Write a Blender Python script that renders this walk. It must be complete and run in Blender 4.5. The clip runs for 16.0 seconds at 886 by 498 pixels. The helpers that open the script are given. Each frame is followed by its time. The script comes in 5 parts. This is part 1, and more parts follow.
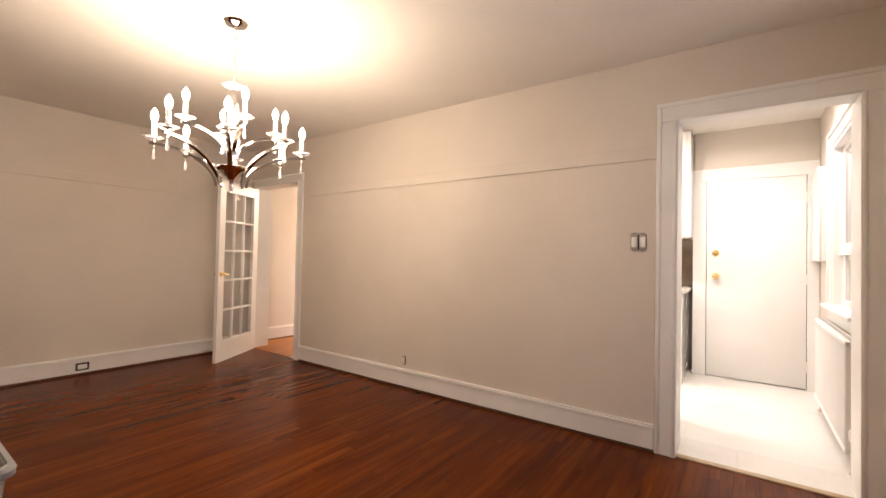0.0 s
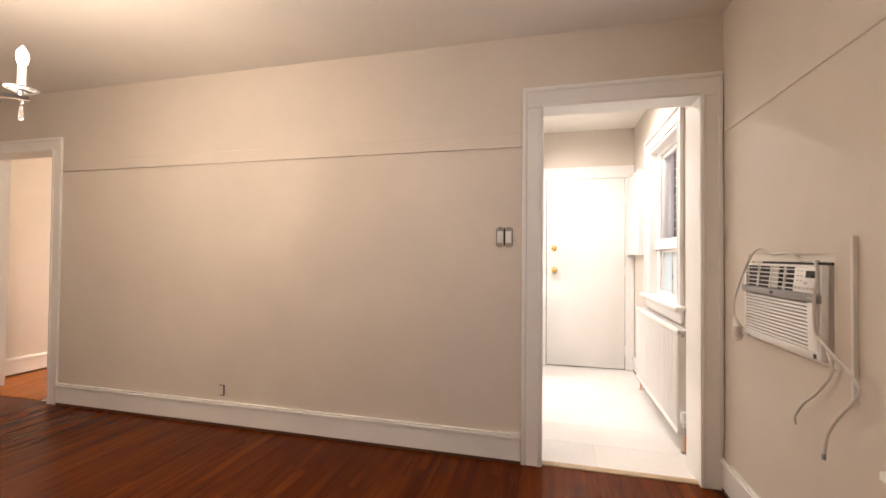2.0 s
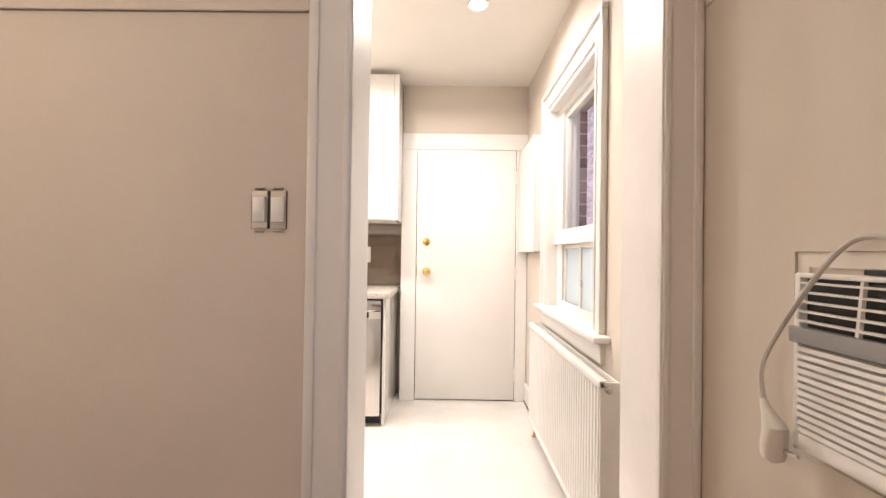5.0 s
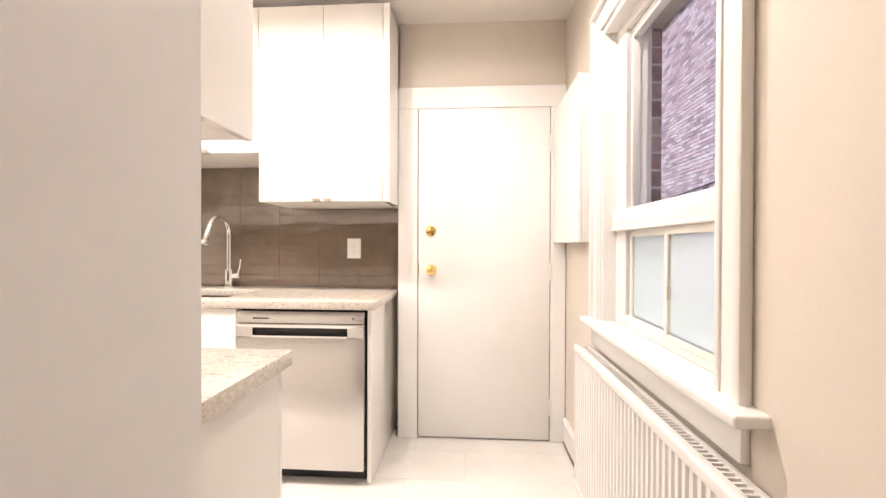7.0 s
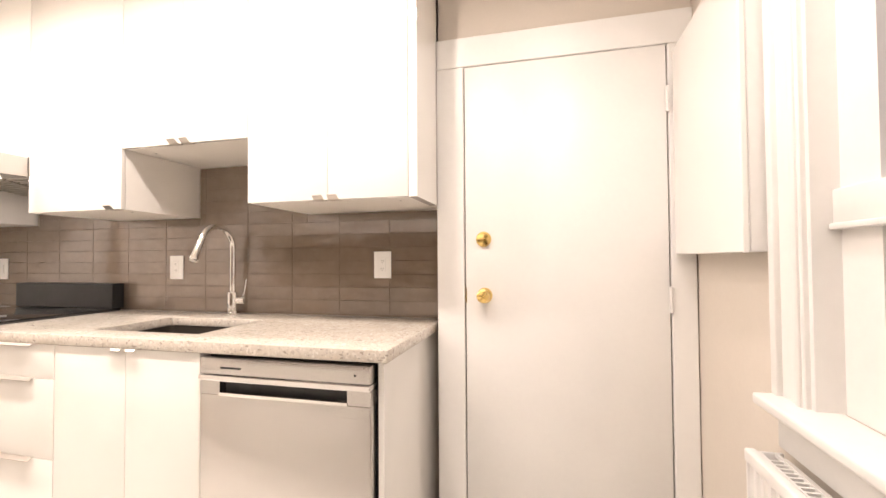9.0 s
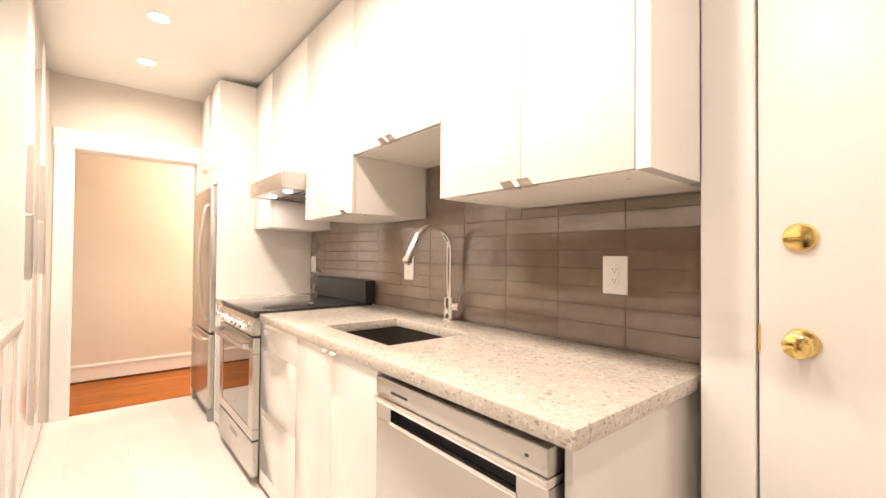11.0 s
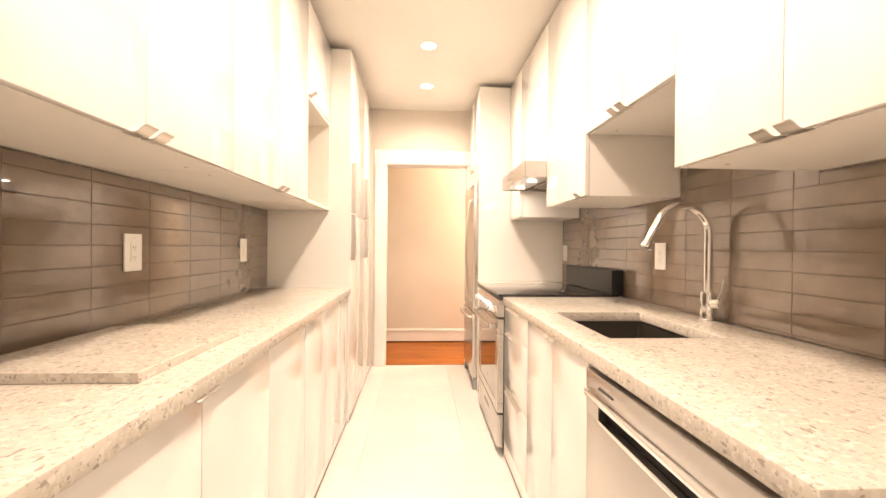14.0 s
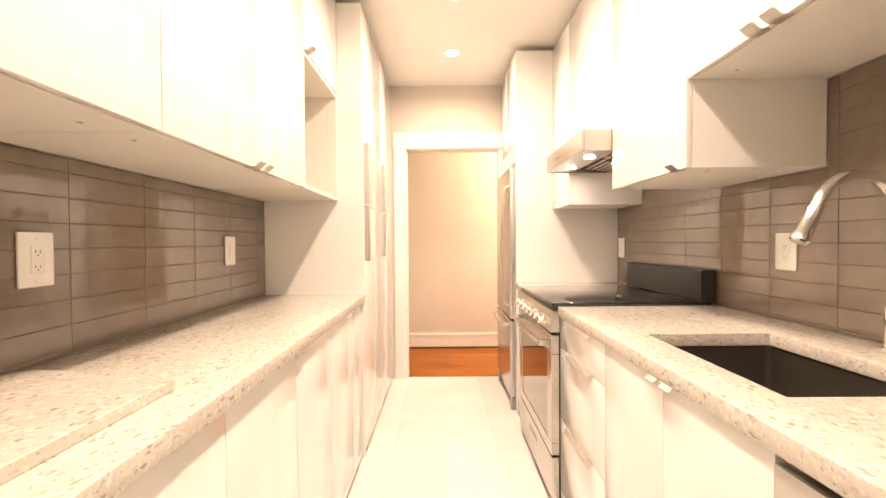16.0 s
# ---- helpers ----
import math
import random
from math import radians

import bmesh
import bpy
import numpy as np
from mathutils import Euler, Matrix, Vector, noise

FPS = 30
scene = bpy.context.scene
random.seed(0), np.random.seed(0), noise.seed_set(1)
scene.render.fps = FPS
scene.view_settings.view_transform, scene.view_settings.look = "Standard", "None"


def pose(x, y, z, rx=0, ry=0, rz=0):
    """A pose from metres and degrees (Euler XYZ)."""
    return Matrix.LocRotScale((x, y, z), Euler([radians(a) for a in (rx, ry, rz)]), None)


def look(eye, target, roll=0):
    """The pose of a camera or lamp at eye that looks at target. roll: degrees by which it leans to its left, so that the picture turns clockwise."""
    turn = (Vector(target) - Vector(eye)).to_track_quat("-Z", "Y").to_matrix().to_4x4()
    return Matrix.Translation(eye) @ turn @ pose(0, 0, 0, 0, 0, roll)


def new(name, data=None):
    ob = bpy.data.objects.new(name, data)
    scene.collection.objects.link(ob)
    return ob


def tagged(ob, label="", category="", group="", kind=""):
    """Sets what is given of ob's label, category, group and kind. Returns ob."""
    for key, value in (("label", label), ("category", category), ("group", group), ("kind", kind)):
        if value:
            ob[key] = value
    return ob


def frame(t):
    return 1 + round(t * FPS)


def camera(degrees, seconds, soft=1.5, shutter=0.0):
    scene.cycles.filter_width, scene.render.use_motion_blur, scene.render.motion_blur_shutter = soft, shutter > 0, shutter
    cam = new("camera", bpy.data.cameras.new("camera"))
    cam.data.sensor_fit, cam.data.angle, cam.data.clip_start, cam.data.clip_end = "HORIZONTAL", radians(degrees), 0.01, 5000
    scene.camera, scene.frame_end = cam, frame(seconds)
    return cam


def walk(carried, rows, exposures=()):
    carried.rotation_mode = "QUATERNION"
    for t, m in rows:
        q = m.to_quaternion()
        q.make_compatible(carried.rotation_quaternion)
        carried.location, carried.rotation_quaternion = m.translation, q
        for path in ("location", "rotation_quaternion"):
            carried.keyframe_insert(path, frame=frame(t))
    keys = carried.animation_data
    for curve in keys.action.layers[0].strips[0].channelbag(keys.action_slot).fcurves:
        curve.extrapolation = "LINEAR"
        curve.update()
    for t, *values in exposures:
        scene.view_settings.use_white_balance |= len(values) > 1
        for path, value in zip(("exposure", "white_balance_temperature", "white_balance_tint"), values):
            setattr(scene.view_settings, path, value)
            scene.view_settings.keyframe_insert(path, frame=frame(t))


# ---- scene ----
cam = camera(92.8, 16.0)
PATH = [
    (0, (-0.008, -0.201, 1.175), (-1.173, 1.424, 1.216), 1.2),
    (0.5, (-0.081, -0.144, 1.163), (-1.175, 1.53, 1.203), 1.5),
    (1, (-0.177, -0.041, 1.172), (-1.144, 1.709, 1.22), 1.4),
    (1.5, (-0.251, 0.088, 1.178), (-1.014, 1.936, 1.212), 0.9),
    (2, (-0.302, 0.237, 1.185), (-0.795, 2.175, 1.219), 0.5),
    (2.5, (-0.281, 0.432, 1.177), (-0.52, 2.417, 1.167), 0.2),
    (3, (-0.228, 0.628, 1.178), (-0.355, 2.624, 1.204), -0.6),
    (3.5, (-0.19, 0.881, 1.184), (-0.255, 2.879, 1.217), 0.3),
    (4, (-0.158, 1.114, 1.18), (-0.153, 3.114, 1.188), 1.3),
    (4.5, (-0.117, 1.376, 1.183), (-0.121, 3.376, 1.173), 1.1),
    (5, (-0.094, 1.608, 1.192), (-0.112, 3.608, 1.212), 0.8),
    (5.2, (-0.078, 1.698, 1.188), (-0.109, 3.698, 1.211), 0.0),
    (7.5, (0.007, 2.642, 1.193), (-0.15, 4.635, 1.171), 0.7),
    (8, (0.026, 2.84, 1.184), (-0.169, 4.831, 1.173), 0.8),
    (8.2, (0.026, 2.919, 1.188), (-0.206, 4.906, 1.201), 0.5),
    (10.3, (-0.023, 3.661, 1.228), (-1.178, 5.293, 1.287), -0.3),
    (10.5, (-0.019, 3.701, 1.235), (-1.291, 5.244, 1.296), -0.1),
    (11, (-0.037, 3.796, 1.233), (-1.58, 5.068, 1.266), 0.5),
    (11.5, (-0.063, 3.873, 1.226), (-1.792, 4.875, 1.283), 1.1),
    (12, (-0.044, 3.915, 1.234), (-1.884, 4.698, 1.276), 0.7),
    (12.5, (-0.007, 3.951, 1.23), (-1.931, 4.492, 1.274), 0.0),
    (13, (0.009, 3.979, 1.221), (-1.963, 4.309, 1.266), -0.1),
    (13.5, (0.012, 3.991, 1.21), (-1.98, 4.168, 1.223), 0.2),
    (14, (-0.007, 4.001, 1.2), (-2.004, 4.11, 1.189), 0.5),
    (14.5, (-0.071, 4.002, 1.2), (-2.069, 4.095, 1.171), 0.3),
    (15, (-0.199, 3.989, 1.197), (-2.198, 4.026, 1.166), 0.3),
    (15.5, (-0.345, 3.966, 1.197), (-2.344, 3.996, 1.158), -0.1),
    (16, (-0.537, 3.966, 1.207), (-2.537, 3.972, 1.171), -0.4),
]
walk(cam, [(t, look(eye, target, roll)) for t, eye, target, roll in PATH], [(0, 0.36, 6300, 18), (3.0, 0.33, 6120, 17), (5.0, 0.27, 6200, 17), (7.5, 0.18, 6200, 18), (10.5, -0.07, 6700, 20), (13.0, -0.06, 7350, 21), (16.0, -0.04, 7600, 22)])

# ---------------------------------------------------------------- world and lights
world = bpy.data.worlds.new("world")
scene.world = world
world.use_nodes = True
_wn = world.node_tree.nodes
_sky = _wn.new("ShaderNodeTexSky")
_sky.sky_type, _sky.sun_disc = "NISHITA", False
_sky.sun_elevation, _sky.sun_rotation = radians(42), radians(261)
world.node_tree.links.new(_sky.outputs[0], _wn["Background"].inputs[0])
_wn["Background"].inputs[1].default_value = 0.15


def lamp(name, kind, m, watts, color, **kw):
    d = bpy.data.lights.new(name, kind)
    d.energy, d.color = watts, color
    for k, v in kw.items():
        if k == "size":
            d.shape, d.size = "DISK", v
        elif k == "radius":
            d.shadow_soft_size = v
        elif k == "angle":
            d.angle = v
        elif k == "spread":
            d.spread = v
    ob = new(name, d)
    ob.matrix_world = m
    return ob


WARM, POT = (1.0, 0.795, 0.555), (1.0, 0.89, 0.755)
lamp("sun", "SUN", look((-17, 3, 20), (3, 6, 2)), 5.0, (0.74, 0.84, 1.0), angle=radians(12))
CHAND = (-2.317, 1.0)
for _k in range(4):
    _a = radians(45 + 22.5 + 90 * _k)
    lamp("chandelier_glow", "POINT", pose(CHAND[0] + 0.33 * math.cos(_a), CHAND[1] + 0.33 * math.sin(_a), 1.85), 18.8, WARM, radius=0.12)
POTS = [(-3.6, 4.05), (-2.88, 4.05), (-2.15, 4.05), (-1.42, 4.05), (-0.68, 4.05), (0.06, 3.92)]
for _x, _y in POTS:
    lamp("downlight_glow", "AREA", pose(_x, _y, 2.552), 14.3, POT, size=0.085, spread=radians(164))
lamp("window_daylight", "AREA", look((0.622, 0.80, 1.5), (-2.0, 0.80, 1.2)), 9, (0.80, 0.88, 1.0), size=0.9)
# unseen source implied by the bright hall, placed apart from its fixture
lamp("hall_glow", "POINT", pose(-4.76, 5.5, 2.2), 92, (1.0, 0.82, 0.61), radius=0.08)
for _x in (-2.93, -2.63):
    lamp("hood_glow", "AREA", pose(_x, 4.70, 1.606), 1.2, (1.0, 0.93, 0.82), size=0.05)

# ---------------------------------------------------------------- materials


class Mat:
    """A small builder of node materials in object-space metres."""

    def __init__(self, name, color=(0.8, 0.8, 0.8), rough=0.5, metal=0.0, **inputs):
        self.m = bpy.data.materials.new(name)
        self.m.use_nodes = True
        self.t = self.m.node_tree
        self.p = self.t.nodes["Principled BSDF"]
        self.p.inputs["Base Color"].default_value = (*color, 1)
        self.p.inputs["Roughness"].default_value = rough
        self.p.inputs["Metallic"].default_value = metal
        for k, v in inputs.items():
            self.p.inputs[k.replace("_", " ")].default_value = v
        self.color = color
        self.coord = None

    def add(self, kind, **kw):
        n = self.t.nodes.new(kind)
        for k, v in kw.items():
            if k in n.inputs:
                n.inputs[k].default_value = v
            else:
                n.inputs[k.replace("_", " ")].default_value = v
        return n

    def link(self, a, b):
        self.t.links.new(a, b)

    def place(self, scale=(1, 1, 1), spin=0.0):
        if self.coord is None:
            self.coord = self.t.nodes.new("ShaderNodeNewGeometry")
        mp = self.t.nodes.new("ShaderNodeMapping")
        mp.inputs["Scale"].default_value = scale
        mp.inputs["Rotation"].default_value = (0, 0, spin)
        self.link(self.coord.outputs["Position"], mp.inputs["Vector"])
        return mp.outputs[0]

    def noise(self, scale, detail=4.0, stretch=(1, 1, 1), rough=0.55):
        n = self.add("ShaderNodeTexNoise", Scale=scale, Detail=detail, Roughness=rough)
        self.link(self.place(stretch), n.inputs["Vector"])
        return n.outputs["Fac"]

    def ramp(self, fac, stops):
        r = self.t.nodes.new("ShaderNodeValToRGB")
        e = r.color_ramp.elements
        while len(e) < len(stops):
            e.new(0.5)
        for el, (pos, col) in zip(e, stops):
            el.position, el.color = pos, (*col, 1) if len(col) == 3 else col
        self.link(fac, r.inputs[0])
        return r.outputs[0]

    def mix(self, fac, a, b, mode="MIX"):
        n = self.t.nodes.new("ShaderNodeMix")
        n.data_type, n.blend_type = "RGBA", mode
        for v, sock in ((fac, n.inputs[0]), (a, n.inputs[6]), (b, n.inputs[7])):
            if isinstance(v, (int, float)):
                sock.default_value = v
            elif isinstance(v, tuple):
                sock.default_value = (*v, 1)
            else:
                self.link(v, sock)
        return n.outputs[2]

    def base(self, sock):
        self.link(sock, self.p.inputs["Base Color"])
        return self

    def rough(self, fac, lo, hi):
        n = self.add("ShaderNodeMapRange")
        n.inputs[3].default_value, n.inputs[4].default_value = lo, hi
        self.link(fac, n.inputs[0])
        self.link(n.outputs[0], self.p.inputs["Roughness"])
        return self

    def bump(self, fac, strength=0.1, distance=0.002):
        n = self.add("ShaderNodeBump", Strength=strength, Distance=distance)
        self.link(fac, n.inputs["Height"])
        prev = self.p.inputs["Normal"].links
        if prev:
            self.link(prev[0].from_socket, n.inputs["Normal"])
        self.link(n.outputs[0], self.p.inputs["Normal"])
        return self

    def worn(self, amount=0.06, scale=1.7, grain=60.0, bump=0.05):
        """Broad mottling and fine grain round the base colour."""
        c = self.color
        lo, hi = tuple(v * (1 - amount) for v in c), tuple(min(1, v * (1 + amount)) for v in c)
        a = self.ramp(self.noise(scale, 5), [(0.3, lo), (0.7, hi)])
        b = self.ramp(self.noise(grain, 3), [(0.3, (1 - amount * 0.5,) * 3), (0.7, (1, 1, 1))])
        self.base(self.mix(1.0, a, b, "MULTIPLY"))
        if bump:
            self.bump(self.noise(grain * 2, 3), bump, 0.002)
        return self


wall_paint = Mat("wall_paint", (0.66, 0.60, 0.525), 0.72)
wall_paint.worn(0.05, 1.3, 90, 0.12)
ceiling_paint = Mat("ceiling_paint", (0.80, 0.765, 0.71), 0.85).worn(0.04, 1.1, 120, 0.15)
trim_paint = Mat("trim_paint", (0.80, 0.785, 0.755), 0.38).worn(0.04, 3.0, 40, 0.08)
door_paint = Mat("door_paint", (0.82, 0.805, 0.775), 0.38).worn(0.03, 2.0, 50, 0.1)
gloss_white = Mat("gloss_white", (0.84, 0.82, 0.78), 0.06, Coat_Weight=0.5, Coat_Roughness=0.03).worn(0.015, 1.5, 8, 0)
carcass_white = Mat("carcass_white", (0.80, 0.775, 0.73), 0.45).worn(0.02, 3, 60, 0.05)
carcass_inner = Mat("carcass_inner", (0.74, 0.70, 0.63), 0.5).worn(0.02, 3, 60, 0.05)
plastic_white = Mat("plastic_white", (0.82, 0.81, 0.78), 0.32).worn(0.02, 9, 80, 0)
plastic_aged = Mat("plastic_aged", (0.74, 0.71, 0.65), 0.35).worn(0.04, 9, 80, 0.03)
plastic_grey = Mat("plastic_grey", (0.30, 0.30, 0.30), 0.4).worn(0.05, 12, 90, 0)
case_grey = Mat("case_grey", (0.50, 0.49, 0.475), 0.4).worn(0.05, 12, 90, 0)
plastic_black = Mat("plastic_black", (0.02, 0.02, 0.02), 0.45).worn(0.2, 12, 90, 0)
# near-black colour that stands in for shade in gaps and open boxes
gap_shade = Mat("gap_shade", (0.035, 0.032, 0.03), 0.8).worn(0.2, 12, 90, 0)
screen_dark = Mat("screen_dark", (0.03, 0.035, 0.035), 0.12).worn(0.1, 12, 90, 0)
ink_grey = Mat("ink_grey", (0.42, 0.42, 0.42), 0.6).worn(0.1, 30, 90, 0)
chrome = Mat("chrome", (0.86, 0.85, 0.83), 0.07, 1.0)
chrome.rough(chrome.noise(30), 0.04, 0.12)
dark_chrome = Mat("dark_chrome", (0.55, 0.52, 0.49), 0.1, 1.0)
dark_chrome.rough(dark_chrome.noise(25), 0.06, 0.16)
nickel = Mat("nickel", (0.60, 0.57, 0.53), 0.38, 1.0)
nickel.rough(nickel.noise(60), 0.28, 0.42)
brass = Mat("brass", (0.83, 0.60, 0.22), 0.16, 1.0)
brass.rough(brass.noise(60), 0.10, 0.26)
copper = Mat("copper", (0.78, 0.42, 0.26), 0.3, 1.0)
copper.rough(copper.noise(60), 0.2, 0.5)
steel = Mat("steel", (0.60, 0.58, 0.555), 0.3, 1.0)
_g = steel.noise(1.0, 3, (6, 6, 900))
steel.rough(_g, 0.17, 0.30).bump(_g, 0.22, 0.0012)
black_glass = Mat("black_glass", (0.012, 0.012, 0.013), 0.05, Coat_Weight=0.5)
black_glass.rough(black_glass.noise(8), 0.03, 0.08)
oven_glass = Mat("oven_glass", (0.03, 0.026, 0.024), 0.04, Coat_Weight=1.0)
oven_glass.rough(oven_glass.noise(8), 0.03, 0.07)
sink_steel = Mat("sink_steel", (0.055, 0.046, 0.037), 0.4, 0.35)
sink_steel.rough(sink_steel.noise(40), 0.28, 0.45)
clear_glass = Mat("clear_glass", (1, 1, 1), 0.02, Transmission_Weight=1.0, IOR=1.05)
crystal = Mat("crystal", (0.97, 0.97, 0.97), 0.06, Transmission_Weight=0.8, IOR=1.4)
frosted = Mat("frosted", (0.86, 0.96, 0.99), 0.55, Transmission_Weight=0.75, IOR=1.2)
frosted.bump(frosted.noise(220, 3), 0.25, 0.001)
bin_plastic = Mat("bin_plastic", (0.72, 0.74, 0.70), 0.3, Transmission_Weight=0.45).worn(0.05, 9, 60, 0.05)
cord_white = Mat("cord_white", (0.60, 0.57, 0.52), 0.45).worn(0.05, 15, 60, 0)


def glow(name, color, strength):
    g = Mat(name, (0.9, 0.9, 0.9), 0.4)
    g.p.inputs["Emission Color"].default_value = (*color, 1)
    g.p.inputs["Emission Strength"].default_value = strength
    return g


bulb_glow = glow("bulb_glow", (1.0, 0.86, 0.66), 12)
pot_glow = glow("pot_glow", (1.0, 0.9, 0.78), 45)
hood_glow = glow("hood_glow_face", (1.0, 0.95, 0.88), 8)

# oak strips: grain along y, tone by piece
def wood(name, tones, rough, per_island=False):
    w = Mat(name, tones[1], rough, Coat_Weight=0.0, Specular_IOR_Level=0.06)
    if per_island:
        w.coord = w.t.nodes.new("ShaderNodeNewGeometry")
        rnd = w.coord.outputs["Random Per Island"]
    else:
        rnd = w.t.nodes.new("ShaderNodeObjectInfo").outputs["Random"]
    shift = w.t.nodes.new("ShaderNodeVectorMath")
    shift.operation = "MULTIPLY_ADD"
    w.link(w.place((1, 1, 1)), shift.inputs[0])
    shift.inputs[1].default_value = (1, 1, 1)
    off = w.t.nodes.new("ShaderNodeCombineXYZ")
    sc = w.t.nodes.new("ShaderNodeMath")
    sc.operation = "MULTIPLY"
    w.link(rnd, sc.inputs[0])
    sc.inputs[1].default_value = 37.0
    w.link(sc.outputs[0], off.inputs[0]), w.link(sc.outputs[0], off.inputs[1])
    w.link(off.outputs[0], shift.inputs[2])
    mp = w.t.nodes.new("ShaderNodeMapping")
    mp.inputs["Scale"].default_value = (13, 1.1, 13)
    w.link(shift.outputs[0], mp.inputs["Vector"])
    n1 = w.add("ShaderNodeTexNoise", Scale=1.0, Detail=4.0, Roughness=0.5, Distortion=0.7)
    w.link(mp.outputs[0], n1.inputs["Vector"])
    mp2 = w.t.nodes.new("ShaderNodeMapping")
    mp2.inputs["Scale"].default_value = (90, 3.2, 90)
    w.link(shift.outputs[0], mp2.inputs["Vector"])
    n2 = w.add("ShaderNodeTexNoise", Scale=1.0, Detail=3.0)
    w.link(mp2.outputs[0], n2.inputs["Vector"])
    grain = w.ramp(n1.outputs["Fac"], [(0.30, tones[0]), (0.55, tones[1]), (0.78, tones[2])])
    pores = w.ramp(n2.outputs["Fac"], [(0.34, (0.86, 0.82, 0.78)), (0.52, (1, 1, 1))])
    tone = w.ramp(rnd, [(0.0, (0.86, 0.83, 0.81)), (0.5, (1.0, 1.0, 1.0)), (1.0, (1.14, 1.16, 1.15))])
    w.base(w.mix(1.0, w.mix(1.0, grain, pores, "MULTIPLY"), tone, "MULTIPLY"))
    w.rough(n2.outputs["Fac"], rough - 0.04, rough + 0.06)
    w.bump(n2.outputs["Fac"], 0.05, 0.0006)
    return w


OAK = ((0.068, 0.0128, 0.0016), (0.110, 0.0225, 0.0026), (0.160, 0.0385, 0.005))
oak_piece = wood("oak_piece", OAK, 0.24)
oak_stuff = wood("oak_stuff", OAK, 0.24, True)
# same oak as the dining floor; the hall's light is put into these tones
hall_oak_lit = wood("hall_oak_lit", ((0.24, 0.072, 0.013), (0.35, 0.118, 0.022), (0.46, 0.18, 0.038)), 0.28)
floor_edge_brown = Mat("floor_edge_brown", (0.085, 0.04, 0.018), 0.45).worn(0.2, 8, 60, 0.05)
sill_wood = Mat("sill_wood", (0.45, 0.33, 0.19), 0.45).worn(0.15, 8, 60, 0.08)

# speckled quartz
quartz = Mat("quartz", (0.72, 0.66, 0.57), 0.22, Coat_Weight=0.2)
def flecks(m, scale, lo, hi, stretch=(1, 1, 1)):
    v = m.t.nodes.new("ShaderNodeTexVoronoi")
    v.inputs["Scale"].default_value = scale
    wob = m.add("ShaderNodeTexNoise", Scale=scale * 0.7, Detail=2.0)
    pos = m.place(stretch)
    m.link(pos, wob.inputs["Vector"])
    ad = m.t.nodes.new("ShaderNodeVectorMath")
    ad.operation = "MULTIPLY_ADD"
    m.link(wob.outputs["Color"], ad.inputs[0])
    ad.inputs[1].default_value = (0.6 / scale * 2,) * 3
    m.link(pos, ad.inputs[2])
    m.link(ad.outputs[0], v.inputs["Vector"])
    sep = m.t.nodes.new("ShaderNodeSeparateColor")
    m.link(v.outputs["Color"], sep.inputs[0])
    return m.ramp(sep.outputs[0], [(lo, (0, 0, 0)), (hi, (1, 1, 1))])
_b = quartz.ramp(quartz.noise(7, 5), [(0.3, (0.57, 0.515, 0.44)), (0.7, (0.65, 0.60, 0.525))])
_b = quartz.mix(flecks(quartz, 90, 0.68, 0.84), _b, (0.575, 0.525, 0.455))
_b = quartz.mix(flecks(quartz, 130, 0.78, 0.86), _b, (0.655, 0.615, 0.545))
_b = quartz.mix(flecks(quartz, 120, 0.92, 0.97), _b, (0.50, 0.455, 0.40))
_b = quartz.mix(flecks(quartz, 230, 0.94, 0.98), _b, (0.42, 0.38, 0.335))
_b = quartz.mix(flecks(quartz, 150, 0.955, 0.975, (0.55, 1.2, 1.2)), _b, (0.36, 0.32, 0.275))
_b = quartz.mix(flecks(quartz, 110, 0.90, 0.95, (1.2, 0.6, 1.2)), _b, (0.69, 0.655, 0.59))
quartz.base(_b)
quartz.rough(quartz.noise(40), 0.18, 0.3)

# glazed wall tile with an uneven, hand-made surface
tile_glaze = Mat("tile_glaze", (0.20, 0.16, 0.13), 0.06, Coat_Weight=1.0, Coat_Roughness=0.03, IOR=1.6, Coat_IOR=1.55)
_r = tile_glaze.t.nodes.new("ShaderNodeObjectInfo").outputs["Random"]
_t = tile_glaze.ramp(_r, [(0.0, (0.176, 0.132, 0.096)), (1.0, (0.196, 0.149, 0.110))])
_n = tile_glaze.ramp(tile_glaze.noise(14, 5), [(0.3, (0.9, 0.9, 0.9)), (0.7, (1.06, 1.06, 1.06))])
tile_glaze.base(tile_glaze.mix(1.0, _t, _n, "MULTIPLY"))
tile_glaze.bump(tile_glaze.noise(9, 1, (1, 1, 1.6)), 0.8, 0.005).bump(tile_glaze.noise(30, 1), 0.5, 0.0016)
grout = Mat("grout", (0.165, 0.120, 0.085), 0.85).worn(0.1, 20, 120, 0.2)

# pale kitchen floor
floor_pale = Mat("floor_pale", (0.66, 0.63, 0.58), 0.36)
_r = floor_pale.t.nodes.new("ShaderNodeObjectInfo").outputs["Random"]
_a = floor_pale.ramp(floor_pale.noise(2.2, 6), [(0.3, (0.72, 0.70, 0.665)), (0.7, (0.80, 0.78, 0.745))])
_b = floor_pale.ramp(floor_pale.noise(30, 4), [(0.3, (0.95, 0.95, 0.95)), (0.7, (1.0, 1.0, 1.0))])
_c = floor_pale.ramp(_r, [(0.0, (0.95, 0.945, 0.94)), (1.0, (1.03, 1.03, 1.02))])
floor_pale.base(floor_pale.mix(1.0, floor_pale.mix(1.0, _a, _b, "MULTIPLY"), _c, "MULTIPLY"))
floor_pale.rough(floor_pale.noise(12), 0.3, 0.45).bump(floor_pale.noise(60, 3), 0.05, 0.001)
floor_joint = Mat("floor_joint", (0.74, 0.72, 0.685), 0.8).worn(0.08, 10, 80, 0)

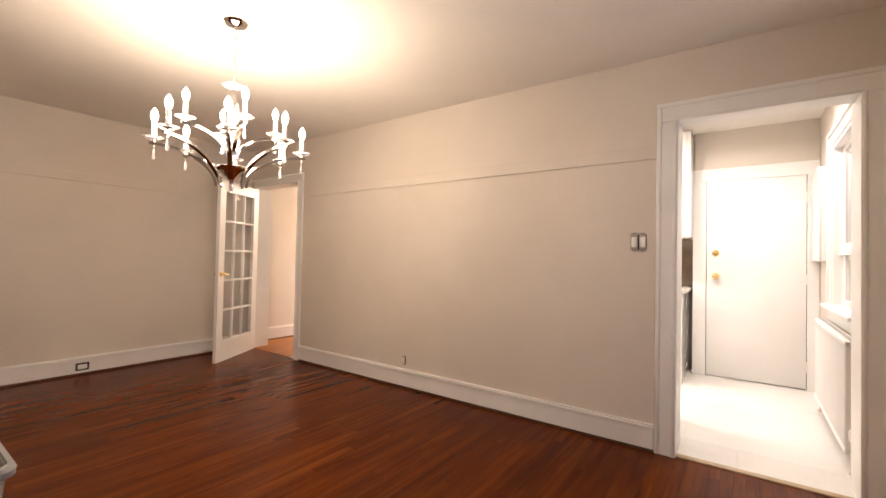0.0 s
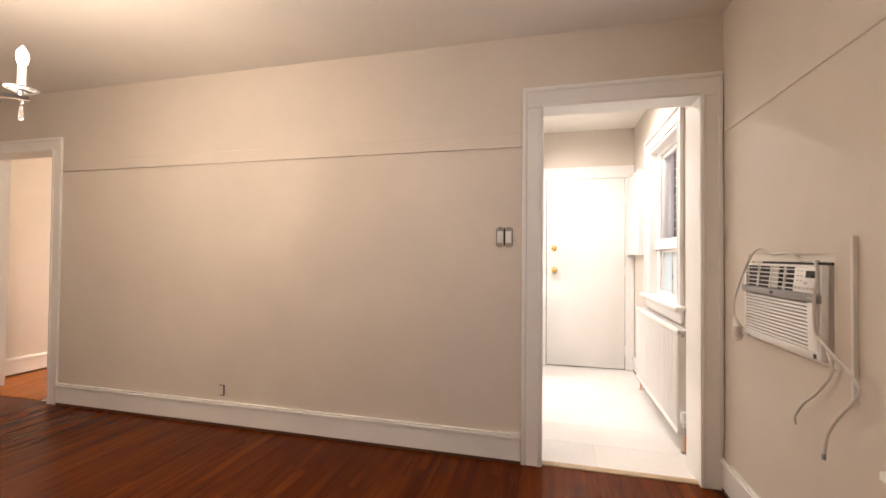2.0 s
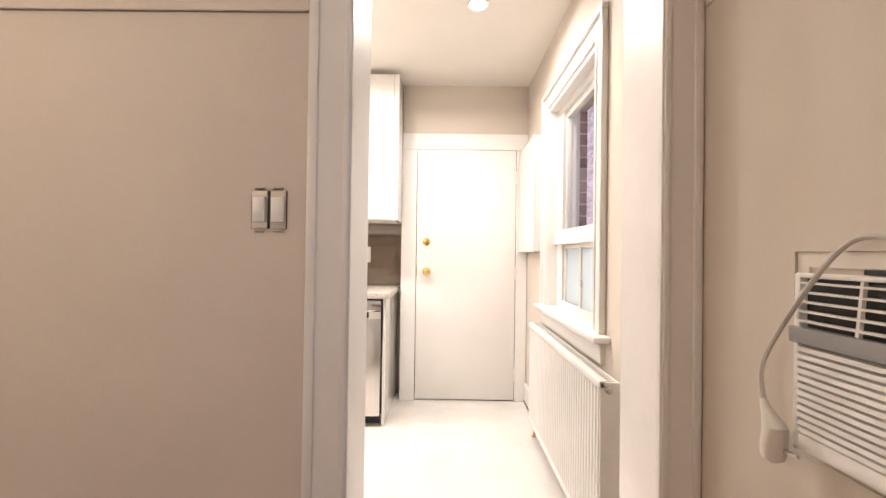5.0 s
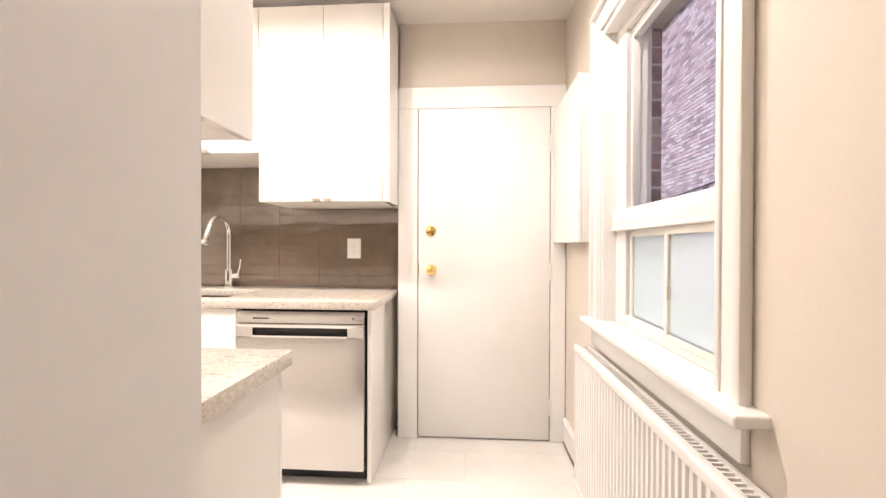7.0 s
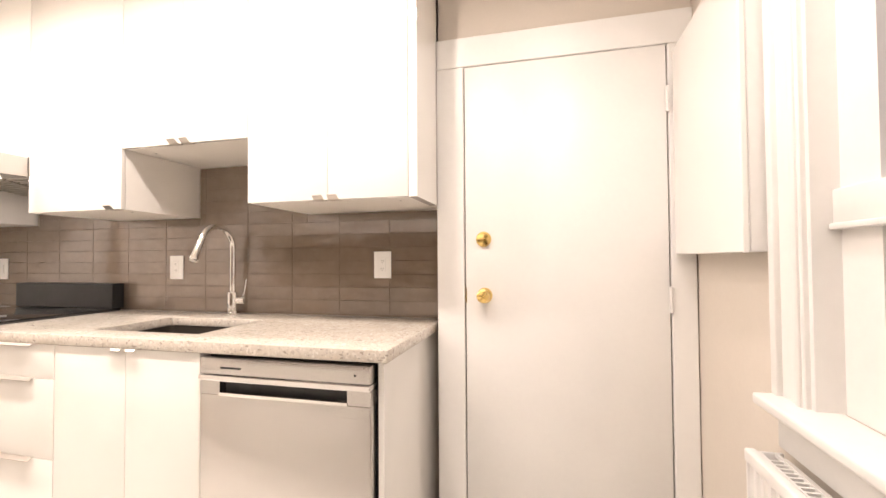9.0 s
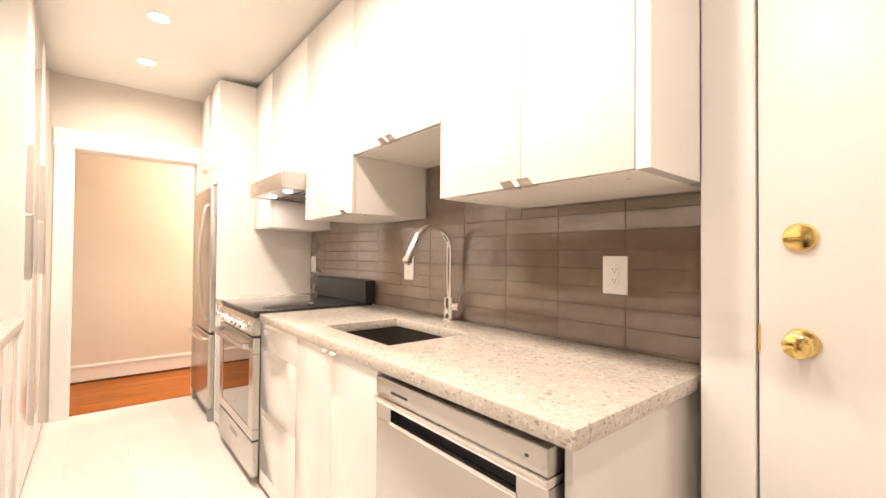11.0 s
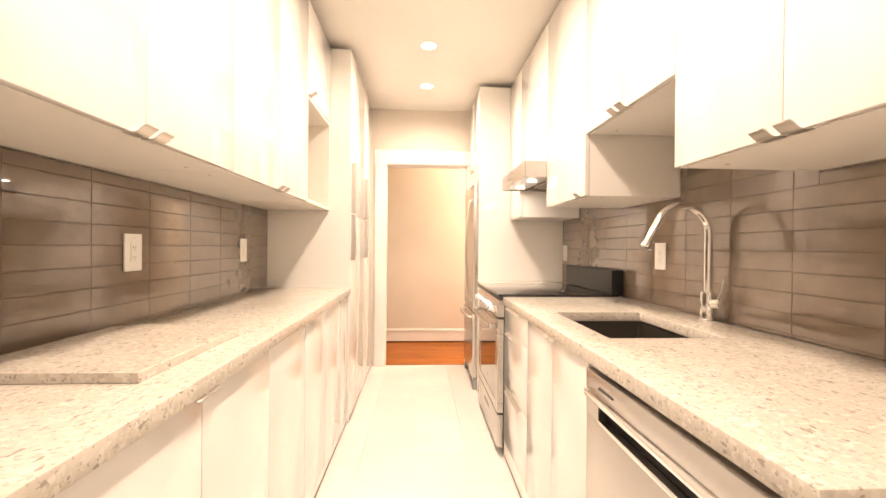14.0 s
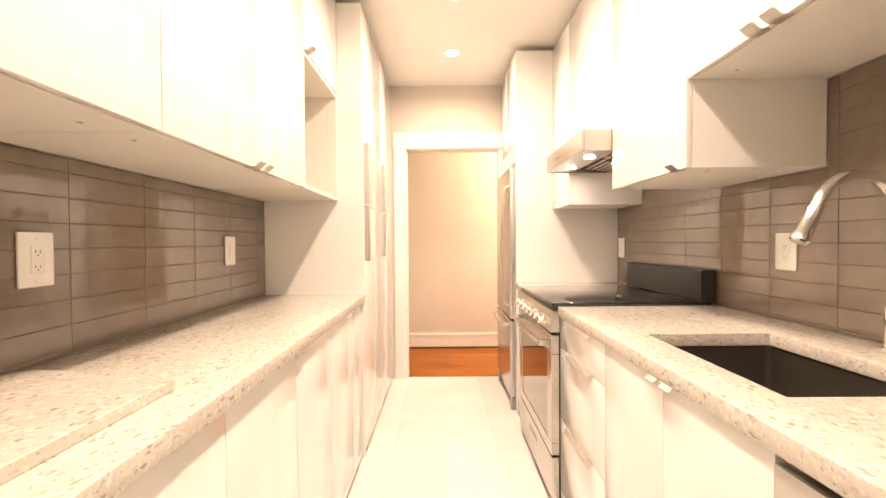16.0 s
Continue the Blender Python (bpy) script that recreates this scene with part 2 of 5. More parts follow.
# brick outside
def brick_mat(name, island):
    b = Mat(name, (0.27, 0.13, 0.10), 0.85)
    if island:
        b.coord = b.t.nodes.new("ShaderNodeNewGeometry")
        rnd = b.coord.outputs["Random Per Island"]
    else:
        rnd = b.t.nodes.new("ShaderNodeObjectInfo").outputs["Random"]
    tone = b.ramp(rnd, [(0.0, (0.30, 0.205, 0.20)), (0.4, (0.47, 0.325, 0.30)), (0.75, (0.54, 0.39, 0.36)), (1.0, (0.57, 0.47, 0.45))])
    dirt = b.ramp(b.noise(22, 5), [(0.3, (0.7, 0.7, 0.72)), (0.7, (1.1, 1.08, 1.05))])
    b.base(b.mix(1.0, tone, dirt, "MULTIPLY"))
    return b.bump(b.noise(120, 4), 0.4, 0.004)
brick_piece, brick_stuff = brick_mat("brick_piece", False), brick_mat("brick_stuff", True)
mortar = Mat("mortar", (0.66, 0.65, 0.64), 0.9).worn(0.15, 8, 90, 0.3)
asphalt = Mat("asphalt", (0.09, 0.088, 0.085), 0.9).worn(0.2, 2, 60, 0.4)
roof_felt = Mat("roof_felt", (0.06, 0.06, 0.06), 0.9).worn(0.2, 4, 60, 0.3)

# ---------------------------------------------------------------- building blocks
ORIGIN = {}


def bx(bm, x0, x1, y0, y1, z0, z1, bev=0.0, seg=2):
    """A box, its edges rounded by bev."""
    lo, hi = (min(x0, x1), min(y0, y1), min(z0, z1)), (max(x0, x1), max(y0, y1), max(z0, z1))
    v = [bm.verts.new((hi[0] if i & 1 else lo[0], hi[1] if i & 2 else lo[1], hi[2] if i & 4 else lo[2])) for i in range(8)]
    faces = [bm.faces.new([v[i] for i in q]) for q in ((0, 2, 3, 1), (4, 5, 7, 6), (0, 1, 5, 4), (2, 6, 7, 3), (0, 4, 6, 2), (1, 3, 7, 5))]
    if bev:
        bmesh.ops.bevel(bm, geom=list({e for f in faces for e in f.edges}), offset=bev, segments=seg, affect="EDGES", profile=0.5)
    return bm


def box(x0, x1, y0, y1, z0, z1, bev=0.0, seg=2):
    return bx(bmesh.new(), x0, x1, y0, y1, z0, z1, bev, seg)


def loft(bm, rings, closed=True, caps=True):
    """Skin between rings of points of equal count."""
    rows = [[bm.verts.new(p) for p in ring] for ring in rings]
    n = len(rows[0])
    for a, b in zip(rows, rows[1:]):
        for i in range(n if closed else n - 1):
            j = (i + 1) % n
            bm.faces.new((a[i], a[j], b[j], b[i]))
    if caps and closed:
        bm.faces.new(rows[0][::-1]), bm.faces.new(rows[-1])
    return bm


def tube(bm, pts, r, n=10):
    """A round bar along a line of points; r is one radius or one for each point."""
    pts = [Vector(p) for p in pts]
    rs = r if isinstance(r, (list, tuple)) else [r] * len(pts)
    rings, side = [], None
    for i, p in enumerate(pts):
        d = (pts[min(i + 1, len(pts) - 1)] - pts[max(i - 1, 0)]).normalized()
        if side is None:
            side = d.orthogonal().normalized()
        side = (side - d * side.dot(d)).normalized()
        up = d.cross(side)
        rings.append([p + rs[i] * (math.cos(2 * math.pi * k / n) * side + math.sin(2 * math.pi * k / n) * up) for k in range(n)])
    return loft(bm, rings)


def lathe(bm, prof, c, axis="z", n=24):
    """Turned shape: (radius, height) pairs round an axis through c."""
    rings = []
    for r, h in prof:
        ring = []
        for k in range(n):
            a = 2 * math.pi * k / n
            u, w = r * math.cos(a), r * math.sin(a)
            p = {"z": (u, w, h), "y": (u, h, w), "x": (h, u, w)}[axis]
            ring.append((c[0] + p[0], c[1] + p[1], c[2] + p[2]))
        rings.append(ring)
    return loft(bm, rings)


def prism(bm, prof, axis, lo, hi):
    """A closed outline pushed along an axis: for x the pairs are (y, z), for y (x, z), for z (x, y)."""
    def at(p, h):
        return {"x": (h, p[0], p[1]), "y": (p[0], h, p[1]), "z": (p[0], p[1], h)}[axis]
    return loft(bm, [[at(p, lo) for p in prof], [at(p, hi) for p in prof]])


def smooth_path(pts, per=6):
    """Points of a smooth line through the given ones."""
    pts = [Vector(p) for p in pts]
    ext = [2 * pts[0] - pts[1], *pts, 2 * pts[-1] - pts[-2]]
    out = []
    for i in range(1, len(ext) - 2):
        p0, p1, p2, p3 = ext[i - 1 : i + 3]
        for k in range(per):
            t = k / per
            out.append(0.5 * (2 * p1 + (p2 - p0) * t + (2 * p0 - 5 * p1 + 4 * p2 - p3) * t * t + (3 * p1 - p0 - 3 * p2 + p3) * t**3))
    return out + [pts[-1]]


def mesh_of(name, bm, material, base):
    bmesh.ops.recalc_face_normals(bm, faces=bm.faces)
    me = bpy.data.meshes.new(name)
    bm.to_mesh(me)
    bm.free()
    me.transform(Matrix.Translation((-base[0], -base[1], -base[2])))
    # faces square to the axes stay flat, so that rounded edges do not bend their shading
    me.polygons.foreach_set("use_smooth", [max(abs(c) for c in p.normal) < 0.9999 for p in me.polygons])
    me.set_sharp_from_angle(angle=radians(32))
    me.materials.append(material.m)
    return me


def thing(name, base, label, category, group=""):
    """An empty at the base of a thing, to carry its parts."""
    e = new(name)
    e.location = base
    e.empty_display_size = 0.05
    ORIGIN[e.name] = tuple(base)
    return tagged(e, label, category, group)


def part(name, bm, material, parent, label=""):
    base = ORIGIN[parent.name]
    ob = new(name, mesh_of(name, bm, material, base))
    ob.parent = parent
    ORIGIN[ob.name] = base
    return tagged(ob, label) if label else ob


def single(name, bm, material, label, category, base=(0, 0, 0), group=""):
    ob = new(name, mesh_of(name, bm, material, base))
    ob.location = base
    ORIGIN[ob.name] = tuple(base)
    return tagged(ob, label, category, group)


def structure(name, bm, material, label="", category=""):
    ob = new(name, mesh_of(name, bm, material, (0, 0, 0)))
    ORIGIN[ob.name] = (0, 0, 0)
    return tagged(ob, label, category, kind="structure")


def wall_x(bm, x0, x1, y0, y1, z0, z1, holes):
    """A wall from x0 to x1 with holes (a, b, low, high) along x."""
    at = x0
    for a, b, low, high in sorted(holes):
        if a > at:
            bx(bm, at, a, y0, y1, z0, z1)
        if low > z0:
            bx(bm, a, b, y0, y1, z0, low)
        if high < z1:
            bx(bm, a, b, y0, y1, high, z1)
        at = b
    if at < x1:
        bx(bm, at, x1, y0, y1, z0, z1)
    return bm


def wall_y(bm, x0, x1, y0, y1, z0, z1, holes):
    at = y0
    for a, b, low, high in sorted(holes):
        if a > at:
            bx(bm, x0, x1, at, a, z0, z1)
        if low > z0:
            bx(bm, x0, x1, a, b, z0, low)
        if high < z1:
            bx(bm, x0, x1, a, b, high, z1)
        at = b
    if at < y1:
        bx(bm, x0, x1, at, y1, z0, z1)
    return bm

# ---------------------------------------------------------------- the rooms
DN, DE, DW, DS = 2.714, 0.567, -5.11, -2.7      # dining room faces: north, east, west, south
KN, KD, KE, KW, KS = 5.20, 5.055, 0.56, -4.24, 2.975  # kitchen: counter wall, door wall, east, west, south
DC, KC = 2.465, 2.565                           # ceilings
HW = -5.30                                     # west face of the hall
EX = 0.80                                      # outer face of the east wall
WIN = (3.455, 4.325, 0.864, 2.12)                 # kitchen window: y, y, low, high
DWIN = (0.24, 1.38, 0.828, 2.12)               # dining window

wn = structure("wall_north", wall_x(bmesh.new(), HW, DE, DN, 2.86, 0, 2.75, [(-5.03, -4.13, 0, 2.01), (-0.36, 0.473, 0, 2.058)]), wall_paint, "greige painted plaster wall between dining room and kitchen", "wall")
structure("wall_kitchen_south", box(KW, -0.46, 2.862, KS, 0, 2.75), wall_paint, "greige painted kitchen wall behind the long counter", "wall")
we = structure("wall_east", wall_y(bmesh.new(), DE, EX, DS, 2.86, 0, 2.75, [DWIN]), wall_paint, "greige painted outer wall of the dining room", "wall")
ke = structure("wall_kitchen_east", wall_y(bmesh.new(), KE, EX, 2.862, KN + 0.25, 0, 2.75, [WIN]), wall_paint, "greige painted outer kitchen wall with a window", "wall")
ww = structure("wall_west", box(DW - 0.2, DW, DS, DN - 0.002, 0, 2.75), wall_paint, "greige painted wall of the dining room", "wall")
structure("wall_hall_west", box(HW - 0.2, HW, DN, 6.2, 0, 2.75), wall_paint, "greige painted hall wall", "wall")
structure("wall_south", box(DW - 0.2, EX, DS - 0.2, DS, 0, 2.75), wall_paint, "greige painted wall", "wall")
kn = structure("wall_kitchen_north", box(KW - 0.12, -0.462, KN, KN + 0.25, 0, 2.75), wall_paint, "painted wall behind the sink counter", "wall")
kd = structure("wall_kitchen_door", wall_x(bmesh.new(), -0.46, KE - 0.002, KD, KN + 0.25, 0, 2.75, [(-0.345, 0.467, 0, 2.04)]), wall_paint, "greige painted wall round the back door", "wall")
kw = structure("wall_kitchen_west", wall_y(bmesh.new(), KW - 0.12, KW, 2.862, KN - 0.002, 0, 2.75, [(3.66, 4.48, 0, 2.02)]), wall_paint, "greige painted wall with the hall opening", "wall")
structure("wall_hall_north", box(HW, KW - 0.12, 6.0, 6.2, 0, 2.75), wall_paint, "greige painted hall end wall", "wall")
structure("wall_hall_east", box(KW - 0.12, KW, KN + 0.002, 6.2, 0, 2.75), wall_paint, "greige painted hall wall", "wall")
structure("ceiling_dining", box(DW, DE, DS, DN, DC, DC + 0.1), ceiling_paint, "off-white painted plaster ceiling", "ceiling")
structure("ceiling_kitchen", box(KW, KE, KS - 0.114, KN, KC, KC + 0.1), ceiling_paint, "white painted kitchen ceiling", "ceiling")
structure("ceiling_hall", box(HW, KW - 0.12, 2.862, 6.0, DC + 0.02, DC + 0.12), ceiling_paint, "off-white hall ceiling", "ceiling")
structure("roof_slab", box(HW - 0.2, EX, DS - 0.2, 6.2, 2.752, 2.95), roof_felt, "dark slab above the rooms", "roof")
fd = structure("floor_dining", box(DW - 0.02, DE + 0.02, DS - 0.02, 2.74, -0.12, -0.012), gap_shade, "red-brown stained oak strip floor", "floor")
fh = structure("floor_hall", box(HW - 0.02, KW - 0.05, 2.744, 6.02, -0.12, -0.012), gap_shade, "oak strip floor of the hall, its light put into orange tones", "floor")
fk = structure("floor_kitchen", box(KW - 0.046, KE + 0.02, 2.76, KN + 0.02, -0.12, -0.006), floor_joint, "pale plain kitchen tile floor", "floor")


def mould(bm, side, a, b, z0, z1, off, steps):
    """Board along a wall face. side: 'n' 's' 'e' 'w' is the wall's side of the room; off its face; steps (low, high, depth)."""
    for low, high, d in steps:
        lo, hi = z0 + low * (z1 - z0), z0 + high * (z1 - z0)
        if side == "n":
            bx(bm, a, b, off - d, off, lo, hi, 0.002, 1)
        elif side == "s":
            bx(bm, a, b, off, off + d, lo, hi, 0.002, 1)
        elif side == "e":
            bx(bm, off - d, off, a, b, lo, hi, 0.002, 1)
        else:
            bx(bm, off, off + d, a, b, lo, hi, 0.002, 1)
    return bm


BASE = [(0.0, 0.81, 0.016), (0.812, 0.93, 0.024), (0.932, 1.0, 0.019)]


def skirting(side, a, b, off, z1=0.17):
    ob = structure("baseboard", mould(bmesh.new(), side, a, b, 0.018, z1, off, BASE), trim_paint, "tall white painted wooden baseboard", "baseboard")
    # dark brown line along the floor, below the white board
    part("floor_edge_strip", mould(bmesh.new(), side, a, b, 0.0, 0.018, off, [(0, 1, 0.018)]), floor_edge_brown, ob, "dark brown edge strip at the floor")
    return ob


skirting("n", -4.03, -0.463, DN), skirting("e", -2.68, 2.695, DE), skirting("w", -2.68, 2.68, DW), skirting("w", 2.88, 5.98, HW)
skirting("s", DW + 0.03, DE - 0.03, DS)
skirting("e", 4.40, KD - 0.03, KE, 0.16)


def rail(side, a, b, off):
    return structure("picture_rail", mould(bmesh.new(), side, a, b, 1.822, 1.906, off, [(0, 1, 0.007), (0.0, 0.08, 0.011)]), wall_paint, "flat painted rail band round the walls", "trim")


rail("n", -4.03, -0.463, DN), rail("w", -2.68, 2.68, DW)
structure("picture_rail", mould(bmesh.new(), "e", -2.68, 2.69, 1.832, 1.848, DE, [(0, 1, 0.006)]), wall_paint, "thin painted rail line", "trim")


def casing_y(name, x0, x1, top, w, face, out, left=True, right=True, wr=None):
    """Door casing on a wall that faces along y: opening x0 to x1; out is -1 towards -y."""
    wr = wr or w
    holder = structure(name, box(x0 - (w if left else 0), x1 + (wr if right else 0), face, face + out * 0.014, top, top + w, 0.002, 1), trim_paint, "white painted moulded door casing", "trim")
    bm = bmesh.new()
    if left:
        bx(bm, x0 - w, x0, face, face + out * 0.014, 0, top - 0.001, 0.002, 1)
        bx(bm, x0 - w - 0.003, x0 - w + 0.024, face + out * 0.001, face + out * 0.020, 0, top + w + 0.001, 0.005, 2)
        bx(bm, x0 - 0.022, x0 - 0.006, face, face + out * 0.019, 0, top + 0.006, 0.003, 2)
        part("left_jamb_casing", bm, trim_paint, holder)
    if right:
        bm = bmesh.new()
        bx(bm, x1, x1 + wr, face, face + out * 0.014, 0, top - 0.001, 0.002, 1)
        bx(bm, x1 + wr - 0.02, x1 + wr + 0.003, face + out * 0.001, face + out * 0.020, 0, top + w + 0.001, 0.005, 2)
        bx(bm, x1 + 0.006, x1 + 0.022, face, face + out * 0.019, 0, top + 0.006, 0.003, 2)
        part("right_jamb_casing", bm, trim_paint, holder)
    bm = bmesh.new()
    bx(bm, x0 - w - 0.006, x1 + wr + 0.005, face + out * 0.001, face + out * 0.022, top + w - 0.022, top + w + 0.004, 0.006, 2)
    bx(bm, x0 - 0.006, x1 + 0.006, face, face + out * 0.019, top + 0.006, top + 0.022, 0.003, 2)
    part("head_moulding", bm, trim_paint, holder)
    return holder


casing_y("door_casing_kitchen", -0.345, 0.458, 2.042, 0.113, DN, -1, wr=0.103)
casing_y("door_casing_hall", -5.015, -4.13, 1.995, 0.10, DN, -1, left=False)
# linings of the two openings
for a, b, top in ((-0.36, 0.473, 2.058), (-5.03, -4.13, 2.01)):
    bm = bmesh.new()
    bx(bm, a, a + 0.015, DN - 0.001, 2.945, 0, top - 0.016)
    bx(bm, b - 0.015, b, DN - 0.001, 2.945, 0, top - 0.016)
    bx(bm, a, b, DN - 0.001, 2.872, top - 0.015, top)
    structure("door_lining", bm, trim_paint, "white painted door lining", "trim")
# the hall opening of the kitchen
bm = bmesh.new()
bx(bm, KW - 0.13, KW + 0.003, 3.645, 3.664, 0, 2.009)
bx(bm, KW - 0.13, KW + 0.003, 4.47, 4.495, 0, 2.009)
bx(bm, KW - 0.13, KW + 0.003, 3.645, 4.495, 2.009, 2.026)
hc = structure("door_casing_passage", bm, trim_paint, "white painted flat casing round the hall opening", "trim")
part("side_board", box(KW, KW + 0.018, 3.552, 3.655, 0, 2.016, 0.003, 1), trim_paint, hc)
part("side_board", box(KW, KW + 0.018, 4.485, 4.60, 0, 2.016, 0.003, 1), trim_paint, hc)
part("head_board", box(KW, KW + 0.019, 3.545, 4.60, 2.017, 2.155, 0.003, 1), trim_paint, hc)

structure("threshold", prism(bmesh.new(), [(2.725, -0.004), (2.775, -0.004), (2.775, 0.006), (2.76, 0.012), (2.74, 0.012), (2.727, 0.006)], "x", -0.344, 0.457), sill_wood, "light wooden threshold strip at the kitchen floor", "threshold")

# ---------------------------------------------------------------- back door of the kitchen
bm = bmesh.new()
bx(bm, -0.465, -0.345, 5.032, KD, 0, 2.034, 0.003, 1)
bx(bm, 0.467, KE - 0.004, 5.032, KD, 0, 2.034, 0.003, 1)
bx(bm, -0.465, KE - 0.004, 5.030, KD, 2.035, 2.165, 0.003, 1)
structure("door_casing_back", bm, door_paint, "flat white painted casing round the back door", "trim")
# reveal coloured near-black, so the gap round the door reads as shaded
bm = bmesh.new()
bx(bm, -0.345, -0.343, KD, 5.2, 0, 2.04), bx(bm, 0.465, 0.467, KD, 5.2, 0, 2.04), bx(bm, -0.345, 0.467, 5.10, 5.2, 0, 2.04)
structure("door_reveal", bm, gap_shade, "near-black reveal standing in for the shaded gap round the door", "trim")
d1 = structure("door_1", box(-0.340, 0.462, 5.038, 5.08, 0.010, 2.034, 0.003, 2), door_paint, "plain white painted flush back door, closed", "door")


def rose(parent, x, z, knob):
    bm = lathe(bmesh.new(), [(0.0, 0), (0.031, 0), (0.033, -0.004), (0.030, -0.010), (0.022, -0.013), (0.0, -0.014)], (x, 5.038, z), "y", 28)
    r = part("door_knob" if knob else "deadbolt", bm, brass, parent, "polished brass door knob" if knob else "polished brass deadbolt")
    if knob:
        part("knob", lathe(bmesh.new(), [(0.0, -0.012), (0.011, -0.012), (0.011, -0.03), (0.022, -0.036), (0.028, -0.048), (0.026, -0.062), (0.016, -0.069), (0.0, -0.07)], (x, 5.038, z), "y", 28), brass, r)
        part("thumb_turn", box(x - 0.003, x + 0.003, 4.955, 4.97, z - 0.011, z + 0.011, 0.002), brass, r)
    else:
        part("thumb_turn", box(x - 0.017, x + 0.017, 5.005, 5.025, z - 0.005, z + 0.005, 0.003), brass, r)


rose(d1, -0.261, 1.282, False), rose(d1, -0.258, 1.042, True)
part("latch_plate", box(-0.341, -0.3365, 5.036, 5.05, 1.01, 1.075), brass, d1)
for z in (1.815, 1.037, 0.215):
    bm = box(0.4585, 0.475, 5.026, 5.034, z - 0.045, z + 0.045, 0.002)
    tube(bm, [(0.462, 5.026, z - 0.05), (0.462, 5.026, z + 0.05)], 0.006, 8)
    part("hinge", bm, door_paint, d1, "white painted hinge")

# ---------------------------------------------------------------- kitchen window and the one in the dining room


def glazing(name, y0, y1, z0, z1, room, deep=0.07):
    """A window in the east wall: fixed upper light, two frosted sliders below; room is the wall's face."""
    w = structure(name, wall_y(bmesh.new(), room + 0.052, room + 0.135, y0 + 0.002, y1 - 0.002, z0 + 0.002, z1 - 0.002, [(y0 + 0.05, y1 - 0.125, z0 + 0.05, z1 - 0.05)]), trim_paint, "white painted window with a frosted sliding lower part", "window")
    bm = bmesh.new()
    bx(bm, room + 0.035, room + 0.10, y0 + 0.012, y1 - 0.012, z0 + 0.40, z0 + 0.478, 0.005)
    bx(bm, room + 0.028, room + 0.10, y0 + 0.012, y1 - 0.012, z0 + 0.392, z0 + 0.405, 0.003)
    part("transom", bm, trim_paint, w)
    mid = y0 + 0.425 * (y1 - y0)
    for a, b, dx in ((mid - 0.012, y1 - 0.135, 0.010), (y0 + 0.03, mid + 0.022, -0.008)):
        x = room + 0.066 + dx
        bm = bmesh.new()
        bx(bm, x - 0.012, x + 0.012, a, a + 0.024, z0 + 0.028, z0 + 0.392, 0.002, 1)
        bx(bm, x - 0.012, x + 0.012, b - 0.024, b, z0 + 0.028, z0 + 0.392, 0.002, 1)
        bx(bm, x - 0.012, x + 0.012, a + 0.024, b - 0.024, z0 + 0.028, z0 + 0.05, 0.002, 1)
        bx(bm, x - 0.012, x + 0.012, a + 0.024, b - 0.024, z0 + 0.366, z0 + 0.392, 0.002, 1)
        s = part("slider", bm, plastic_aged, w, "cream metal sliding sash")
        p = part("pane", box(x - 0.003, x + 0.003, a + 0.02, b - 0.02, z0 + 0.045, z0 + 0.37), frosted, s, "frosted glass pane")
        p.visible_shadow = False
        if dx > 0:
            part("catch", box(x - 0.03, x - 0.012, a + 0.004, a + 0.018, z0 + 0.16, z0 + 0.20, 0.004), nickel, s)
    p = part("upper_pane", box(room + 0.088, room + 0.093, y0 + 0.04, y1 - 0.04, z0 + 0.47, z1 - 0.04), clear_glass, w, "clear glass pane")
    p.visible_shadow = False
    bm = bmesh.new()
    bx(bm, room + 0.072, room + 0.108, y1 - 0.130, y1 - 0.091, z0 + 0.478, z1 - 0.05, 0.004)
    bx(bm, room + 0.072, room + 0.108, y0 + 0.052, y0 + 0.088, z0 + 0.478, z1 - 0.05, 0.004)
    bx(bm, room + 0.072, room + 0.108, y0 + 0.088, y1 - 0.130, z1 - 0.088, z1 - 0.052, 0.004)
    part("sash_frame", bm, plastic_white, w)
    part("sill", box(room - deep, room + 0.051, y0 - 0.17, y1 + 0.12, z0 - 0.024, z0 + 0.004, 0.008, 3), trim_paint, w, "deep white painted window sill")
    part("apron", box(room - 0.02, room, y0 - 0.11, y1 + 0.11, z0 - 0.12, z0 - 0.029, 0.004), trim_paint, w)
    for a, b in ((y0 - 0.115, y0 - 0.002), (y1 + 0.002, y1 + 0.115)):
        bm = bmesh.new()
        bx(bm, room - 0.016, room, a, b, z0 + 0.001, z1 + 0.012, 0.003, 1)
        e0 = a if a < y0 - 0.1 else b - 0.026
        bx(bm, room - 0.03, room - 0.001, e0 - (0.003 if a < y0 - 0.1 else 0), e0 + (0.026 if a < y0 - 0.1 else 0.029), z0 + 0.001, z1 + 0.115, 0.006, 2)
        e1 = b - 0.03 if a < y0 - 0.1 else a + 0.008
        bx(bm, room - 0.022, room, e1, e1 + 0.02, z0 + 0.001, z1 + 0.012, 0.004, 2)
        part("side_casing", bm, trim_paint, w)
    bm = bmesh.new()
    bx(bm, room - 0.016, room, y0 - 0.088, y1 + 0.088, z1 + 0.013, z1 + 0.09, 0.003, 1)
    bx(bm, room - 0.033, room - 0.001, y0 - 0.122, y1 + 0.122, z1 + 0.09, z1 + 0.118, 0.006, 2)
    part("head_casing", bm, trim_paint, w)
    # painted lining of the reveal
    bm = bmesh.new()
    bx(bm, room - 0.003, room + 0.052, y0 - 0.002, y0 + 0.012, z0, z1 + 0.012)
    bx(bm, room - 0.003, room + 0.052, y1 - 0.012, y1 + 0.002, z0, z1 + 0.012)
